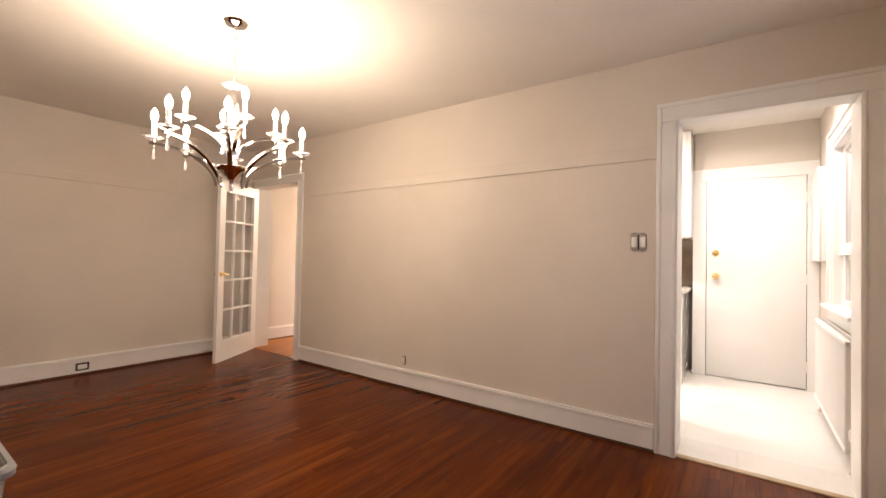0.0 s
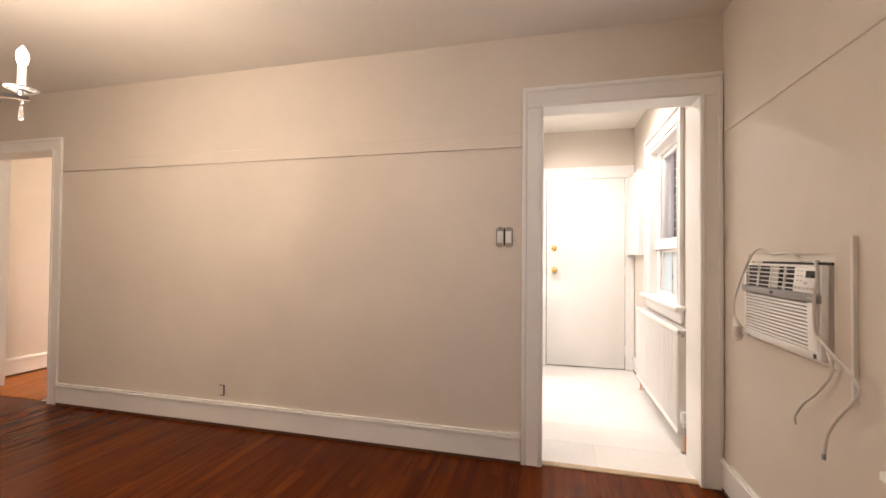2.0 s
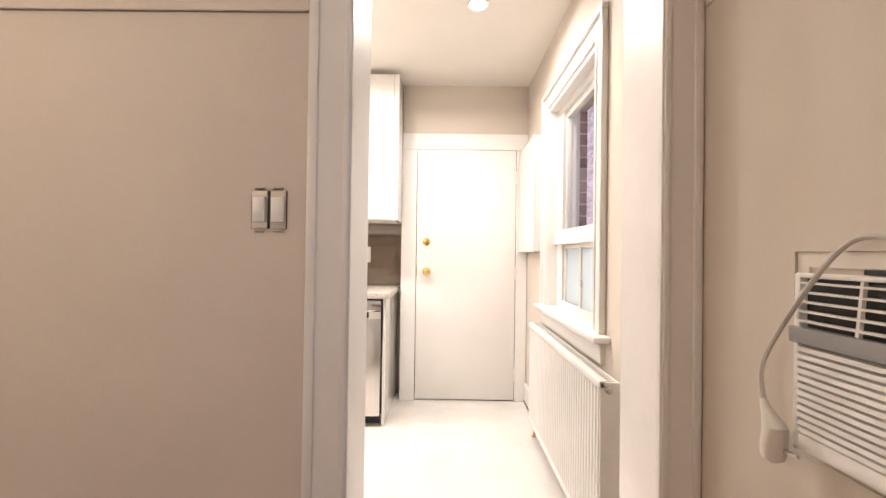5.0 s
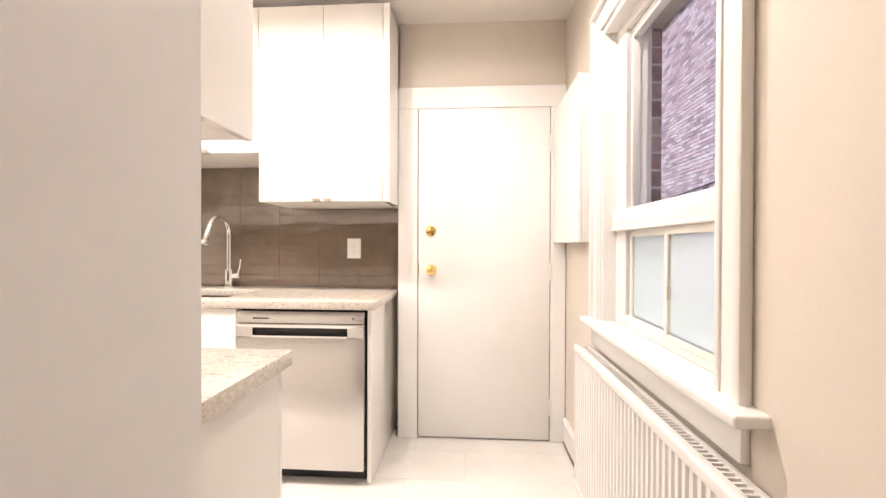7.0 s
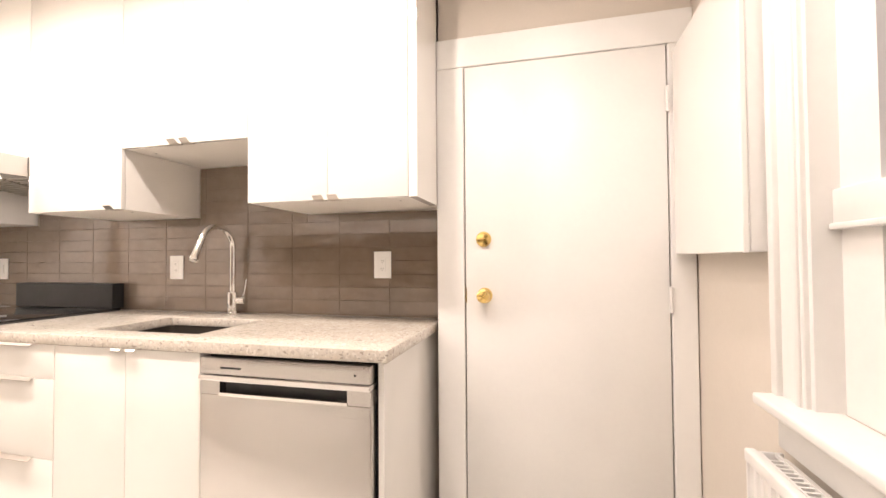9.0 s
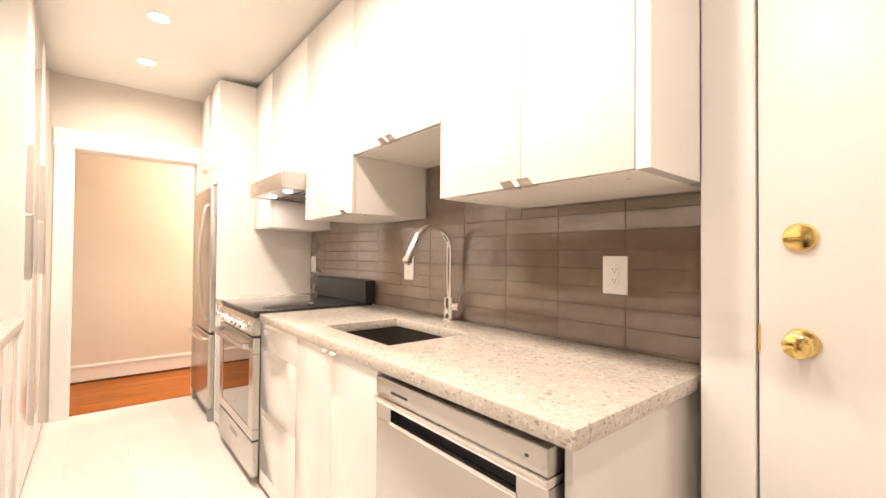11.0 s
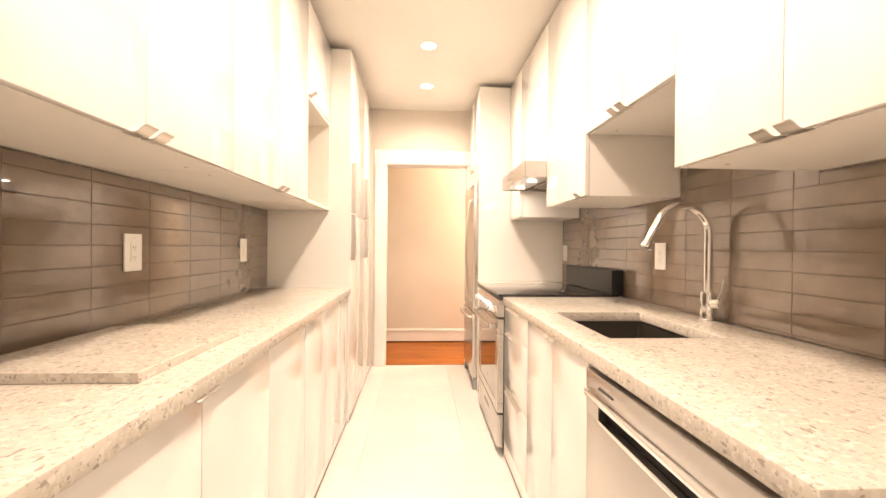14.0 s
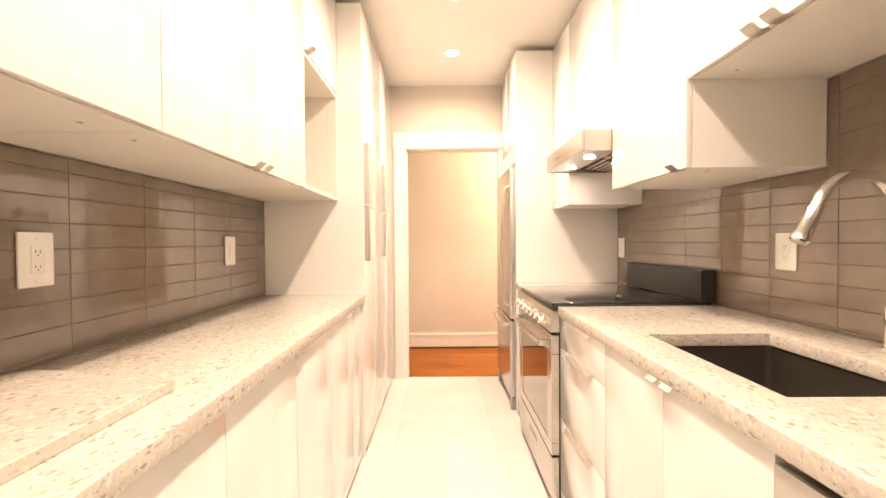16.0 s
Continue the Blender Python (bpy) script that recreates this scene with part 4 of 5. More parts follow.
for xx in (-2.93, -2.63):
    bm = bmesh.new()
    for q in range(9):
        yy = 4.83 + q * 0.03
        zz = 1.642 - (yy - 4.80) * 0.15
        bx(bm, xx - 0.13, xx + 0.13, yy, yy + 0.018, zz - 0.006, zz)
    part("filter", bm, nickel, hd, "metal grease filter")
for q in range(3):
    part("button", box(-2.90 + q * 0.03, -2.882 + q * 0.03, 4.602, 4.606, 1.655, 1.667, 0.001, 1), plastic_grey, hd)

# fridge
FX0, FX1, FF = -4.20, -3.512, 4.446
fr = thing("refrigerator", (-3.86, 4.8, 0), "stainless steel fridge with a freezer drawer below", "refrigerator")
part("cabinet", box(FX0, FX1, FF + 0.065, 5.12, 0.04, 1.725, 0.004), plastic_grey, fr, "dark grey fridge body")
d1_ = part("upper_door", box(FX0 + 0.002, FX1 - 0.002, FF, FF + 0.06, 0.652, 1.735, 0.012, 3), steel, fr, "brushed steel fridge door")
d2_ = part("freezer_drawer", box(FX0 + 0.002, FX1 - 0.002, FF, FF + 0.06, 0.095, 0.640, 0.012, 3), steel, fr, "brushed steel freezer drawer")
hx = FX1 - 0.06
part("handle", tube(bmesh.new(), smooth_path([(hx, FF + 0.003, 0.74), (hx, FF - 0.03, 0.80), (hx, FF - 0.055, 1.10), (hx, FF - 0.05, 1.35), (hx, FF - 0.025, 1.56), (hx, FF + 0.003, 1.60)]), 0.011, 12), nickel, d1_, "long curved steel handle")
part("handle", tube(bmesh.new(), smooth_path([(FX0 + 0.07, FF + 0.003, 0.600), (FX0 + 0.10, FF - 0.035, 0.603), (-3.86, FF - 0.05, 0.605), (FX1 - 0.10, FF - 0.035, 0.603), (FX1 - 0.07, FF + 0.003, 0.600)]), 0.011, 12), nickel, d2_, "steel drawer handle")
part("grille", box(FX0 + 0.02, FX1 - 0.02, FF + 0.03, FF + 0.05, 0.03, 0.09), plastic_grey, fr)
for xx in (FX0 + 0.03, FX1 - 0.03):
    part("foot", box(xx - 0.02, xx + 0.02, FF + 0.008, FF + 0.05, 0.0, 0.088, 0.005), plastic_grey, fr)
part("hinge_cover", box(FX0 + 0.02, FX0 + 0.10, FF + 0.02, FF + 0.09, 1.737, 1.75, 0.003), plastic_grey, fr)

# ---------------------------------------------------------------- radiator under the kitchen window
rd = thing("radiator", (0.50, 3.71, 0), "white steel panel radiator with vertical flutes", "radiator")
RY0, RY1, RZ0, RZ1, RXF, RXB = 3.125, 4.41, 0.10, 0.744, 0.460, 0.538


def fluted(xf, thick, sgn):
    prof_front, n = [], 38
    for i in range(n):
        y = RY0 + 0.02 + (RY1 - RY0 - 0.04) * i / n
        p = (RY1 - RY0 - 0.04) / n
        for f, dx in ((0.0, 0.0), (0.3, 0.0), (0.42, 0.007), (0.78, 0.007), (0.9, 0.0)):
            prof_front.append((xf + sgn * dx, y + f * p))
    back = [(xf + sgn * thick, RY1 - 0.02), (xf + sgn * thick, RY0 + 0.02)]
    return prism(bmesh.new(), prof_front + back, "z", RZ0 + 0.03, RZ1 - 0.03)


part("front_panel", fluted(RXF, 0.016, 1), trim_paint, rd)
part("rear_panel", box(RXB - 0.014, RXB, RY0 + 0.02, RY1 - 0.02, RZ0 + 0.01, RZ1 - 0.01, 0.004), trim_paint, rd)
part("header_rail", box(RXF - 0.003, RXF + 0.022, RY0, RY1, RZ1 - 0.032, RZ1, 0.006, 3), trim_paint, rd)
part("header_rail", box(RXF - 0.003, RXF + 0.022, RY0, RY1, RZ0, RZ0 + 0.032, 0.006, 3), trim_paint, rd)
bm = bmesh.new()
for q in range(0, 64):
    y = RY0 + 0.03 + q * (RY1 - RY0 - 0.06) / 64
    bx(bm, RXF + 0.024, RXB - 0.016, y, y + 0.006, RZ1 - 0.016, RZ1 - 0.008)
bx(bm, RXF + 0.023, RXF + 0.028, RY0 + 0.01, RY1 - 0.01, RZ1 - 0.014, RZ1 - 0.004), bx(bm, RXB - 0.02, RXB - 0.0145, RY0 + 0.01, RY1 - 0.01, RZ1 - 0.014, RZ1 - 0.004)
part("top_grille", bm, trim_paint, rd, "slotted top grille")
for a, b in ((RY0, RY0 + 0.008), (RY1 - 0.008, RY1)):
    part("side_cover", box(RXF + 0.001, RXB, a, b, RZ0 + 0.012, RZ1 - 0.006, 0.003), trim_paint, rd)
part("vent_plug", lathe(bmesh.new(), [(0.0, 0), (0.011, 0), (0.011, -0.012), (0.0, -0.014)], (RXF + 0.03, RY0, RZ1 - 0.035), "y", 14), nickel, rd)
vy = RY0 - 0.015
vv = part("valve", lathe(bmesh.new(), [(0.0, 0.0), (0.012, 0.0), (0.012, 0.02), (0.021, 0.03), (0.023, 0.08), (0.018, 0.092), (0.0, 0.094)], (RXF + 0.035, vy, 0.155), n=20), plastic_white, rd, "white thermostatic radiator valve")
part("valve_body", tube(bmesh.new(), [(RXF + 0.035, vy, 0.105), (RXF + 0.035, vy, 0.157)], [0.011, 0.013], 14), nickel, vv)
part("valve_tail", tube(bmesh.new(), [(RXF + 0.035, vy, 0.128), (RXF + 0.035, RY0 + 0.01, 0.128)], 0.010, 12), nickel, vv)
for yy in (vy, RY1 - 0.025):
    pp = part("pipe", tube(bmesh.new(), [(RXF + 0.035, yy, 0.0), (RXF + 0.035, yy, 0.12)], 0.0085, 12), copper, rd, "copper pipe")
    part("floor_plate", lathe(bmesh.new(), [(0.0, 0.0), (0.022, 0.0), (0.020, 0.006), (0.0, 0.007)], (RXF + 0.035, yy, 0.0), n=20), chrome, pp)

# shallow box cabinet beside the back door
wb = thing("meter_cabinet", (0.52, 4.75, 1.212), "shallow white wall box cabinet beside the back door", "cabinet")
part("body", box(0.50, KE - 0.001, 4.455, 5.03, 1.212, 2.0, 0.002, 1), trim_paint, wb)
part("door", box(0.482, 0.499, 4.452, 5.028, 1.210, 2.002, 0.003, 1), gloss_white, wb)

# ---------------------------------------------------------------- recessed downlights
for x, y in POTS:
    dl = thing("downlight", (x, y, KC), "small round recessed ceiling downlight, lit", "ceiling light", "kitchen downlights")
    part("trim_ring", lathe(bmesh.new(), [(0.062, 0.0), (0.062, -0.003), (0.056, -0.006), (0.048, -0.004), (0.046, 0.0)], (x, y, KC - 0.0005), n=32), plastic_white, dl)
    part("lens", lathe(bmesh.new(), [(0.0, -0.001), (0.046, -0.001), (0.046, -0.003), (0.0, -0.003)], (x, y, KC - 0.0005), n=32), pot_glow, dl, "glowing lamp lens")
# fixture added out of view; the hall's real source is unseen
hl = thing("unseen_hall_light", (-4.8, 5.1, DC + 0.02), "round hall ceiling light, lit, added out of view", "ceiling light")
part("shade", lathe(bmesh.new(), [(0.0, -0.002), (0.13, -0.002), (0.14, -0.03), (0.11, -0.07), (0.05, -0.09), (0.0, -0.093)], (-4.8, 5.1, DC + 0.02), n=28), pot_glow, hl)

# ---------------------------------------------------------------- wall plates


def plate(name, x, z, y, out, label, kind):
    t = thing(name, (x, y, z - 0.066), label, "wall outlet" if kind != "switch" else "light switch")
    part("cover", box(x - 0.045, x + 0.045, y, y + out * 0.006, z - 0.066, z + 0.066, 0.002, 2), plastic_white, t)
    ins = part("insert", box(x - 0.017, x + 0.017, y + out * 0.0062, y + out * 0.0085, z - 0.034, z + 0.034, 0.001, 1), plastic_white, t)
    if kind == "outlet":
        for dz in (-0.018, 0.018):
            for dx in (-0.006, 0.006):
                part("slot", box(x + dx - 0.0009, x + dx + 0.0009, y + out * 0.0086, y + out * 0.009, z + dz - 0.002, z + dz + 0.005), plastic_black, ins)
            part("slot", box(x - 0.002, x + 0.002, y + out * 0.0086, y + out * 0.009, z + dz - 0.009, z + dz - 0.006), plastic_black, ins)
    else:
        part("rocker", box(x - 0.014, x + 0.014, y + out * 0.0086, y + out * 0.011, z - 0.028, z + 0.028, 0.001, 1), plastic_white, ins)
    for dz in (-0.05, 0.05):
        part("screw", lathe(bmesh.new(), [(0.0, 0), (0.003, 0), (0.003, 0.001), (0.0, 0.001)], (x, y + out * 0.0065, z + dz), "y", 8), plastic_white, t)


TN, TS = KN - 0.0095, KS + 0.0095
plate("wall_outlet", -0.786, 1.172, TN, -1, "white duplex outlet on the tiled backsplash", "outlet")
plate("wall_outlet", -2.03, 1.162, TN, -1, "white duplex outlet on the tiled backsplash", "outlet")
plate("wall_switch", -3.40, 1.155, TN, -1, "white rocker switch on the tiled backsplash", "switch")
plate("wall_outlet", -1.556, 1.170, TS, 1, "white duplex outlet on the tiled backsplash", "outlet")
plate("wall_switch", -2.49, 1.170, TS, 1, "white rocker switch on the tiled backsplash", "switch")

# bare double switch in the dining room, no cover plate
SWX, SWZ = -0.562, 1.300
sw = thing("light_switch", (SWX, DN, SWZ - 0.051), "double white rocker switch without its cover plate", "light switch")
# flat dark plate in place of the shaded hollow of the box
part("wall_box", box(SWX - 0.047, SWX + 0.047, DN - 0.001, DN - 0.003, SWZ - 0.050, SWZ + 0.050), gap_shade, sw, "near-black plate standing in for the shaded open switch box")
for x in (SWX - 0.0245, SWX + 0.0245):
    bm = bmesh.new()
    for z in (SWZ - 0.050, SWZ + 0.038):
        bx(bm, x - 0.0205, x + 0.0205, DN - 0.003, DN - 0.006, z, z + 0.012, 0.001, 1)
        tube(bm, [(x - 0.012, DN - 0.0045, z + 0.006 + (0.012 if z > SWZ else -0.012)), (x + 0.012, DN - 0.0045, z + 0.006 + (0.012 if z > SWZ else -0.012))], 0.004, 8)
    bx(bm, x - 0.0205, x + 0.0205, DN - 0.003, DN - 0.005, SWZ - 0.038, SWZ + 0.038)
    y_ = part("yoke", bm, nickel, sw, "bare metal mounting yoke")
    part("rocker", box(x - 0.0165, x + 0.0165, DN - 0.0055, DN - 0.013, SWZ - 0.033, SWZ + 0.033, 0.002, 2), plastic_white, y_, "white rocker")
    for z in (SWZ - 0.0465, SWZ + 0.0465):
        part("screw", lathe(bmesh.new(), [(0.0, -0.001), (0.003, -0.001), (0.003, 0.0), (0.0, 0.0)], (x, DN - 0.006, z), "y", 8), nickel, y_)
ol = thing("wall_outlet", (DW + 0.016, 1.085, 0.04), "outlet without cover plate set in the baseboard", "wall outlet")
# flat dark plate drawn for the shaded opening
part("box_opening", box(DW + 0.0165, DW + 0.018, 1.035, 1.137, 0.040, 0.112), gap_shade, ol)
part("receptacle", box(DW + 0.018, DW + 0.024, 1.051, 1.121, 0.055, 0.097, 0.002, 1), plastic_white, ol)
cj = thing("cable_outlet", (-2.505, DN, 0.205), "small bare cable outlet low on the wall", "wall outlet")
# shaded hole drawn as a thin dark plate
part("opening", box(-2.527, -2.482, DN - 0.001, DN - 0.003, 0.206, 0.280), gap_shade, cj)
part("insert", box(-2.524, -2.492, DN - 0.003, DN - 0.008, 0.211, 0.276, 0.002, 1), wall_paint, cj)

# ---------------------------------------------------------------- air conditioner in the wall
PX = 0.556                                     # room face of the plywood panel
pnl = thing("wall_panel", (DE, 2.08, 0.765), "painted plywood panel closing the wall round the air conditioner", "panel")
AY0, AY1, AZ0, AZ1, AXF, ABK = 1.828, 2.372, 0.860, 1.166, 0.522, 0.5445
part("board", wall_y(bmesh.new(), PX, DE - 0.0005, 1.737, 2.46, 0.765, 1.255, [(1.806, 2.402, 0.840, 1.204)]), wall_paint, pnl)
# south edge of the panel, coloured apart from the board
part("edge_strip", box(PX - 0.003, DE - 0.0005, 1.724, 1.736, 0.765, 1.255, 0.001, 1), plastic_aged, pnl, "greyish edge of the panel")
part("infill", wall_y(bmesh.new(), PX + 0.005, DE - 0.001, 1.807, 2.401, 0.841, 1.203, [(AY0 - 0.006, AY1 + 0.004, AZ0 - 0.004, AZ1 + 0.010)]), carcass_inner, pnl, "thin filler board in the opening")
ac = thing("air_conditioner", (0.557, 2.10, AZ0), "white through-wall air conditioner with louvred front", "air conditioner")
part("case", box(ABK, DE + 0.2, AY0 + 0.004, AY1 - 0.004, AZ0 + 0.004, AZ1 - 0.004, 0.003), plastic_aged, ac, "light grey metal case")
BZ0, BZ1 = 1.044, 1.072                        # grey band across the front


def front(name, bm, material, parent, label=""):
    """A part of the front, which leans back above the grey band and a little below it."""
    for v in bm.verts:
        if v.co.x < ABK - 0.001:
            v.co.x += 0.10 * max(0.0, v.co.z - BZ1) + 0.03 * max(0.0, BZ0 - v.co.z)
    return part(name, bm, material, parent, label)


bm = bmesh.new()
bx(bm, AXF, ABK, AY0, AY0 + 0.014, AZ0, AZ1, 0.003)
bx(bm, AXF, ABK, AY1 - 0.012, AY1, AZ0, AZ1, 0.003)
bx(bm, AXF, ABK, AY0 + 0.014, AY1 - 0.012, AZ0, AZ0 + 0.026, 0.003)
bx(bm, AXF, ABK, AY0 + 0.014, AY1 - 0.012, AZ1 - 0.008, AZ1, 0.002)
bx(bm, AXF, ABK, AY0 + 0.014, AY0 + 0.066, AZ0 + 0.026, BZ0 - 0.001, 0.002)
bx(bm, AXF, ABK, AY0 + 0.014, AY0 + 0.150, BZ1 + 0.001, AZ1 - 0.0085, 0.002)
fb = front("front_bezel", bm, plastic_white, ac, "white plastic front")
part("trim_band", box(AXF - 0.003, ABK - 0.002, AY0 + 0.001, AY1 - 0.001, BZ0, BZ1, 0.003), plastic_grey, fb, "grey band across the front")
# black sheet that stands in for the shade behind louvres and vanes
part("louvre_shade", box(ABK - 0.0008, ABK + 0.0008, AY0 + 0.013, AY1 - 0.013, AZ0 + 0.02, AZ1 - 0.009), plastic_black, fb)
for q in range(12):
    z = AZ0 + 0.029 + q * 0.01285
    front("louvre", prism(bmesh.new(), [(AXF + 0.001, z), (AXF + 0.003, z + 0.0072), (AXF + 0.016, z + 0.0095), (AXF + 0.016, z + 0.007), (AXF + 0.004, z - 0.0006)], "y", AY0 + 0.0665, AY1 - 0.0125), plastic_white, fb)
for q in range(5):
    z = BZ1 + 0.009 + q * 0.0165
    front("vane", box(AXF + 0.002, AXF + 0.012, AY0 + 0.151, AY1 - 0.0125, z, z + 0.0036), plastic_white, fb)
for q in range(3):
    y = AY0 + 0.22 + q * 0.10
    front("vane_upright", box(AXF + 0.003, AXF + 0.010, y, y + 0.005, BZ1 + 0.001, AZ1 - 0.0085), plastic_white, fb)
front("deflector", box(AXF + 0.006, AXF + 0.010, AY0 + 0.27, AY0 + 0.33, BZ1 + 0.003, AZ1 - 0.009), case_grey, fb, "grey deflector behind the vanes")
front("display", box(AXF - 0.001, AXF + 0.001, AY0 + 0.026, AY0 + 0.080, AZ1 - 0.042, AZ1 - 0.019, 0.0005, 1), screen_dark, fb, "dark display")
for q in range(5):
    front("button", box(AXF - 0.001, AXF + 0.001, AY0 + 0.028 + q * 0.024, AY0 + 0.046 + q * 0.024, BZ1 + 0.011, BZ1 + 0.020, 0.0005, 1), case_grey, fb)
front("button", box(AXF - 0.001, AXF + 0.001, AY0 + 0.068, AY0 + 0.088, BZ1 + 0.029, BZ1 + 0.038, 0.0005, 1), case_grey, fb)
for q in range(2):
    for w in range(3):
        front("label_bar", box(AXF - 0.0006, AXF + 0.001, AY0 + 0.098 + q * 0.022, AY0 + 0.110 + q * 0.022, AZ1 - 0.056 + w * 0.017, AZ1 - 0.0525 + w * 0.017), ink_grey, fb)
part("maker_mark", box(AXF - 0.004, AXF, 2.105, 2.13, BZ0 + 0.008, BZ0 + 0.020, 0.001, 1), plastic_black, fb)
part("model_mark", box(AXF - 0.0036, AXF, AY0 + 0.03, AY0 + 0.06, BZ0 + 0.011, BZ0 + 0.018, 0.0005, 1), ink_grey, fb)
front("corner_label", box(AXF - 0.0008, AXF + 0.001, AY0 + 0.022, AY0 + 0.038, AZ0 + 0.004, AZ0 + 0.019), plastic_black, fb)
part("cord_socket", box(PX - 0.018, PX - 0.006, AY0 + 0.001, AY0 + 0.005, AZ0 + 0.026, AZ0 + 0.044), plastic_black, ac)
# thin black strip just above the case
part("dark_top_strip", box(PX + 0.001, PX + 0.012, AY0 - 0.004, AY1 - 0.10, AZ1 + 0.001, AZ1 + 0.009), plastic_black, ac)
# its cables
cb = thing("power_cord", (0.53, 1.978, 0.608), "beige power cord hanging from the air conditioner", "cable")
part("cable", tube(bmesh.new(), smooth_path([(0.543, AY0 + 0.001, 0.894), (0.536, 1.806, 0.889), (0.53, 1.782, 0.866), (0.53, 1.788, 0.826), (0.53, 1.858, 0.753), (0.53, 1.915, 0.710), (0.53, 1.953, 0.674), (0.53, 1.984, 0.632), (0.53, 1.978, 0.608)]), 0.0045, 8), cord_white, cb)
cb2 = thing("power_cord", (0.51, 1.785, 0.574), "white cable taped down the front and hanging in a loop", "cable")
part("cable", tube(bmesh.new(), smooth_path([(0.548, 1.900, 1.176), (0.527, 1.850, 1.172), (0.521, AY0 + 0.006, 1.12), (0.513, AY0 + 0.006, 1.057), (0.514, AY0 + 0.002, 0.957), (0.51, 1.784, 0.927), (0.51, 1.707, 0.888), (0.51, 1.649, 0.855), (0.51, 1.628, 0.828), (0.51, 1.651, 0.791), (0.51, 1.711, 0.73), (0.51, 1.762, 0.662), (0.51, 1.783, 0.592)]), 0.0046, 8), cord_white, cb2)
part("cable_end", tube(bmesh.new(), [(0.51, 1.783, 0.592), (0.51, 1.785, 0.574)], 0.0056, 8), plastic_grey, cb2)
cb3 = thing("power_cord", (0.545, 2.475, 0.80), "beige appliance cord looped over the air conditioner with its plug", "cable")
part("cable", tube(bmesh.new(), smooth_path([(0.549, 1.880, 1.179), (0.545, 1.971, 1.181), (0.545, 2.036, 1.207), (0.545, 2.169, 1.205), (0.535, 2.230, 1.226), (0.52, 2.272, 1.206), (0.508, 2.340, 1.112), (0.503, 2.408, 0.997), (0.503, 2.407, 0.922)]), 0.0048, 8), cord_white, cb3)
part("plug", tube(bmesh.new(), [(0.503, 2.407, 0.928), (0.504, 2.396, 0.906), (0.504, 2.379, 0.884), (0.504, 2.382, 0.853), (0.508, 2.389, 0.831), (0.512, 2.391, 0.823)], [0.006, 0.011, 0.020, 0.021, 0.019, 0.010], 14), plastic_aged, cb3)
part("plug_pin", tube(bmesh.new(), [(0.508, 2.368, 0.850), (0.510, 2.336, 0.853)], 0.004, 8), nickel, cb3)

# ---------------------------------------------------------------- shelf over the dining room radiator
rc = thing("radiator_cover", (0.45, 0.9, 0), "white painted radiator cover under the dining room window", "radiator cover")
part("top_board", box(0.43, DE - 0.001, 0.20, 1.43, 0.682, 0.702, 0.003), trim_paint, rc)
for y0_, y1_ in ((0.22, 0.24), (1.39, 1.41)):
    part("side_board", box(0.445, DE - 0.026, y0_, y1_, 0, 0.681), trim_paint, rc)
for q in range(20):
    y = 0.265 + q * 0.055
    part("slat", box(0.447, 0.462, y, y + 0.034, 0.05, 0.646), trim_paint, rc)
part("rail", box(0.445, 0.464, 0.241, 1.389, 0.646, 0.681), trim_paint, rc)
part("rail", box(0.445, 0.464, 0.241, 1.389, 0.0, 0.05), trim_paint, rc)

# ---------------------------------------------------------------- glazed door to the hall
fdm = pose(-4.985, 2.728, 0, 0, 0, -59)
gd = thing("french_door", (0, 0, 0.012), "open white painted glazed door with fifteen small panes", "door")
WD, HD, TH = 0.79, 1.985, 0.036
ST, TR, BR = 0.105, 0.12, 0.235
bm = bmesh.new()
bx(bm, 0, ST, -TH / 2, TH / 2, 0.012, HD, 0.002, 1), bx(bm, WD - ST, WD, -TH / 2, TH / 2, 0.012, HD, 0.002, 1)
part("stiles", bm, trim_paint, gd)
part("top_rail", box(ST, WD - ST, -TH / 2, TH / 2, HD - TR, HD, 0.001, 1), trim_paint, gd)
part("bottom_rail", box(ST, WD - ST, -TH / 2, TH / 2, 0.012, BR, 0.001, 1), trim_paint, gd)
gw, gh = (WD - 2 * ST) / 3, (HD - TR - BR) / 5
for i in (1, 2):
    part("glazing_bar", box(ST + i * gw - 0.011, ST + i * gw + 0.011, -0.014, 0.014, BR, HD - TR, 0.004, 2), trim_paint, gd)
for j in (1, 2, 3, 4):
    part("glazing_bar", box(ST, WD - ST, -0.0145, 0.0145, BR + j * gh - 0.011, BR + j * gh + 0.011, 0.004, 2), trim_paint, gd)
for i in range(3):
    for j in range(5):
        p = part("pane", box(ST + i * gw + 0.008, ST + (i + 1) * gw - 0.008, -0.002, 0.002, BR + j * gh + 0.008, BR + (j + 1) * gh - 0.008), clear_glass, gd)
        p.visible_shadow = False
for s in (-1, 1):
    kx, kz = WD - 0.05, 0.96
    h = part("door_handle", lathe(bmesh.new(), [(0.0, 0.0), (0.026, 0.0), (0.026, 0.004 * s), (0.010, 0.008 * s), (0.009, 0.035 * s), (0.0, 0.036 * s)], (kx, s * TH / 2, kz), "y", 20), brass, gd, "brass lever handle")
    part("lever", tube(bmesh.new(), [(kx + 0.004, s * (TH / 2 + 0.038), kz), (kx - 0.05, s * (TH / 2 + 0.04), kz), (kx - 0.10, s * (TH / 2 + 0.036), kz - 0.004)], [0.008, 0.0075, 0.006], 10), brass, h)
for z in (0.2, 1.0, 1.8):
    part("hinge", tube(bmesh.new(), [(-0.004, -TH / 2 - 0.004, z - 0.05), (-0.004, -TH / 2 - 0.004, z + 0.05)], 0.006, 8), trim_paint, gd)
gd.matrix_world = fdm

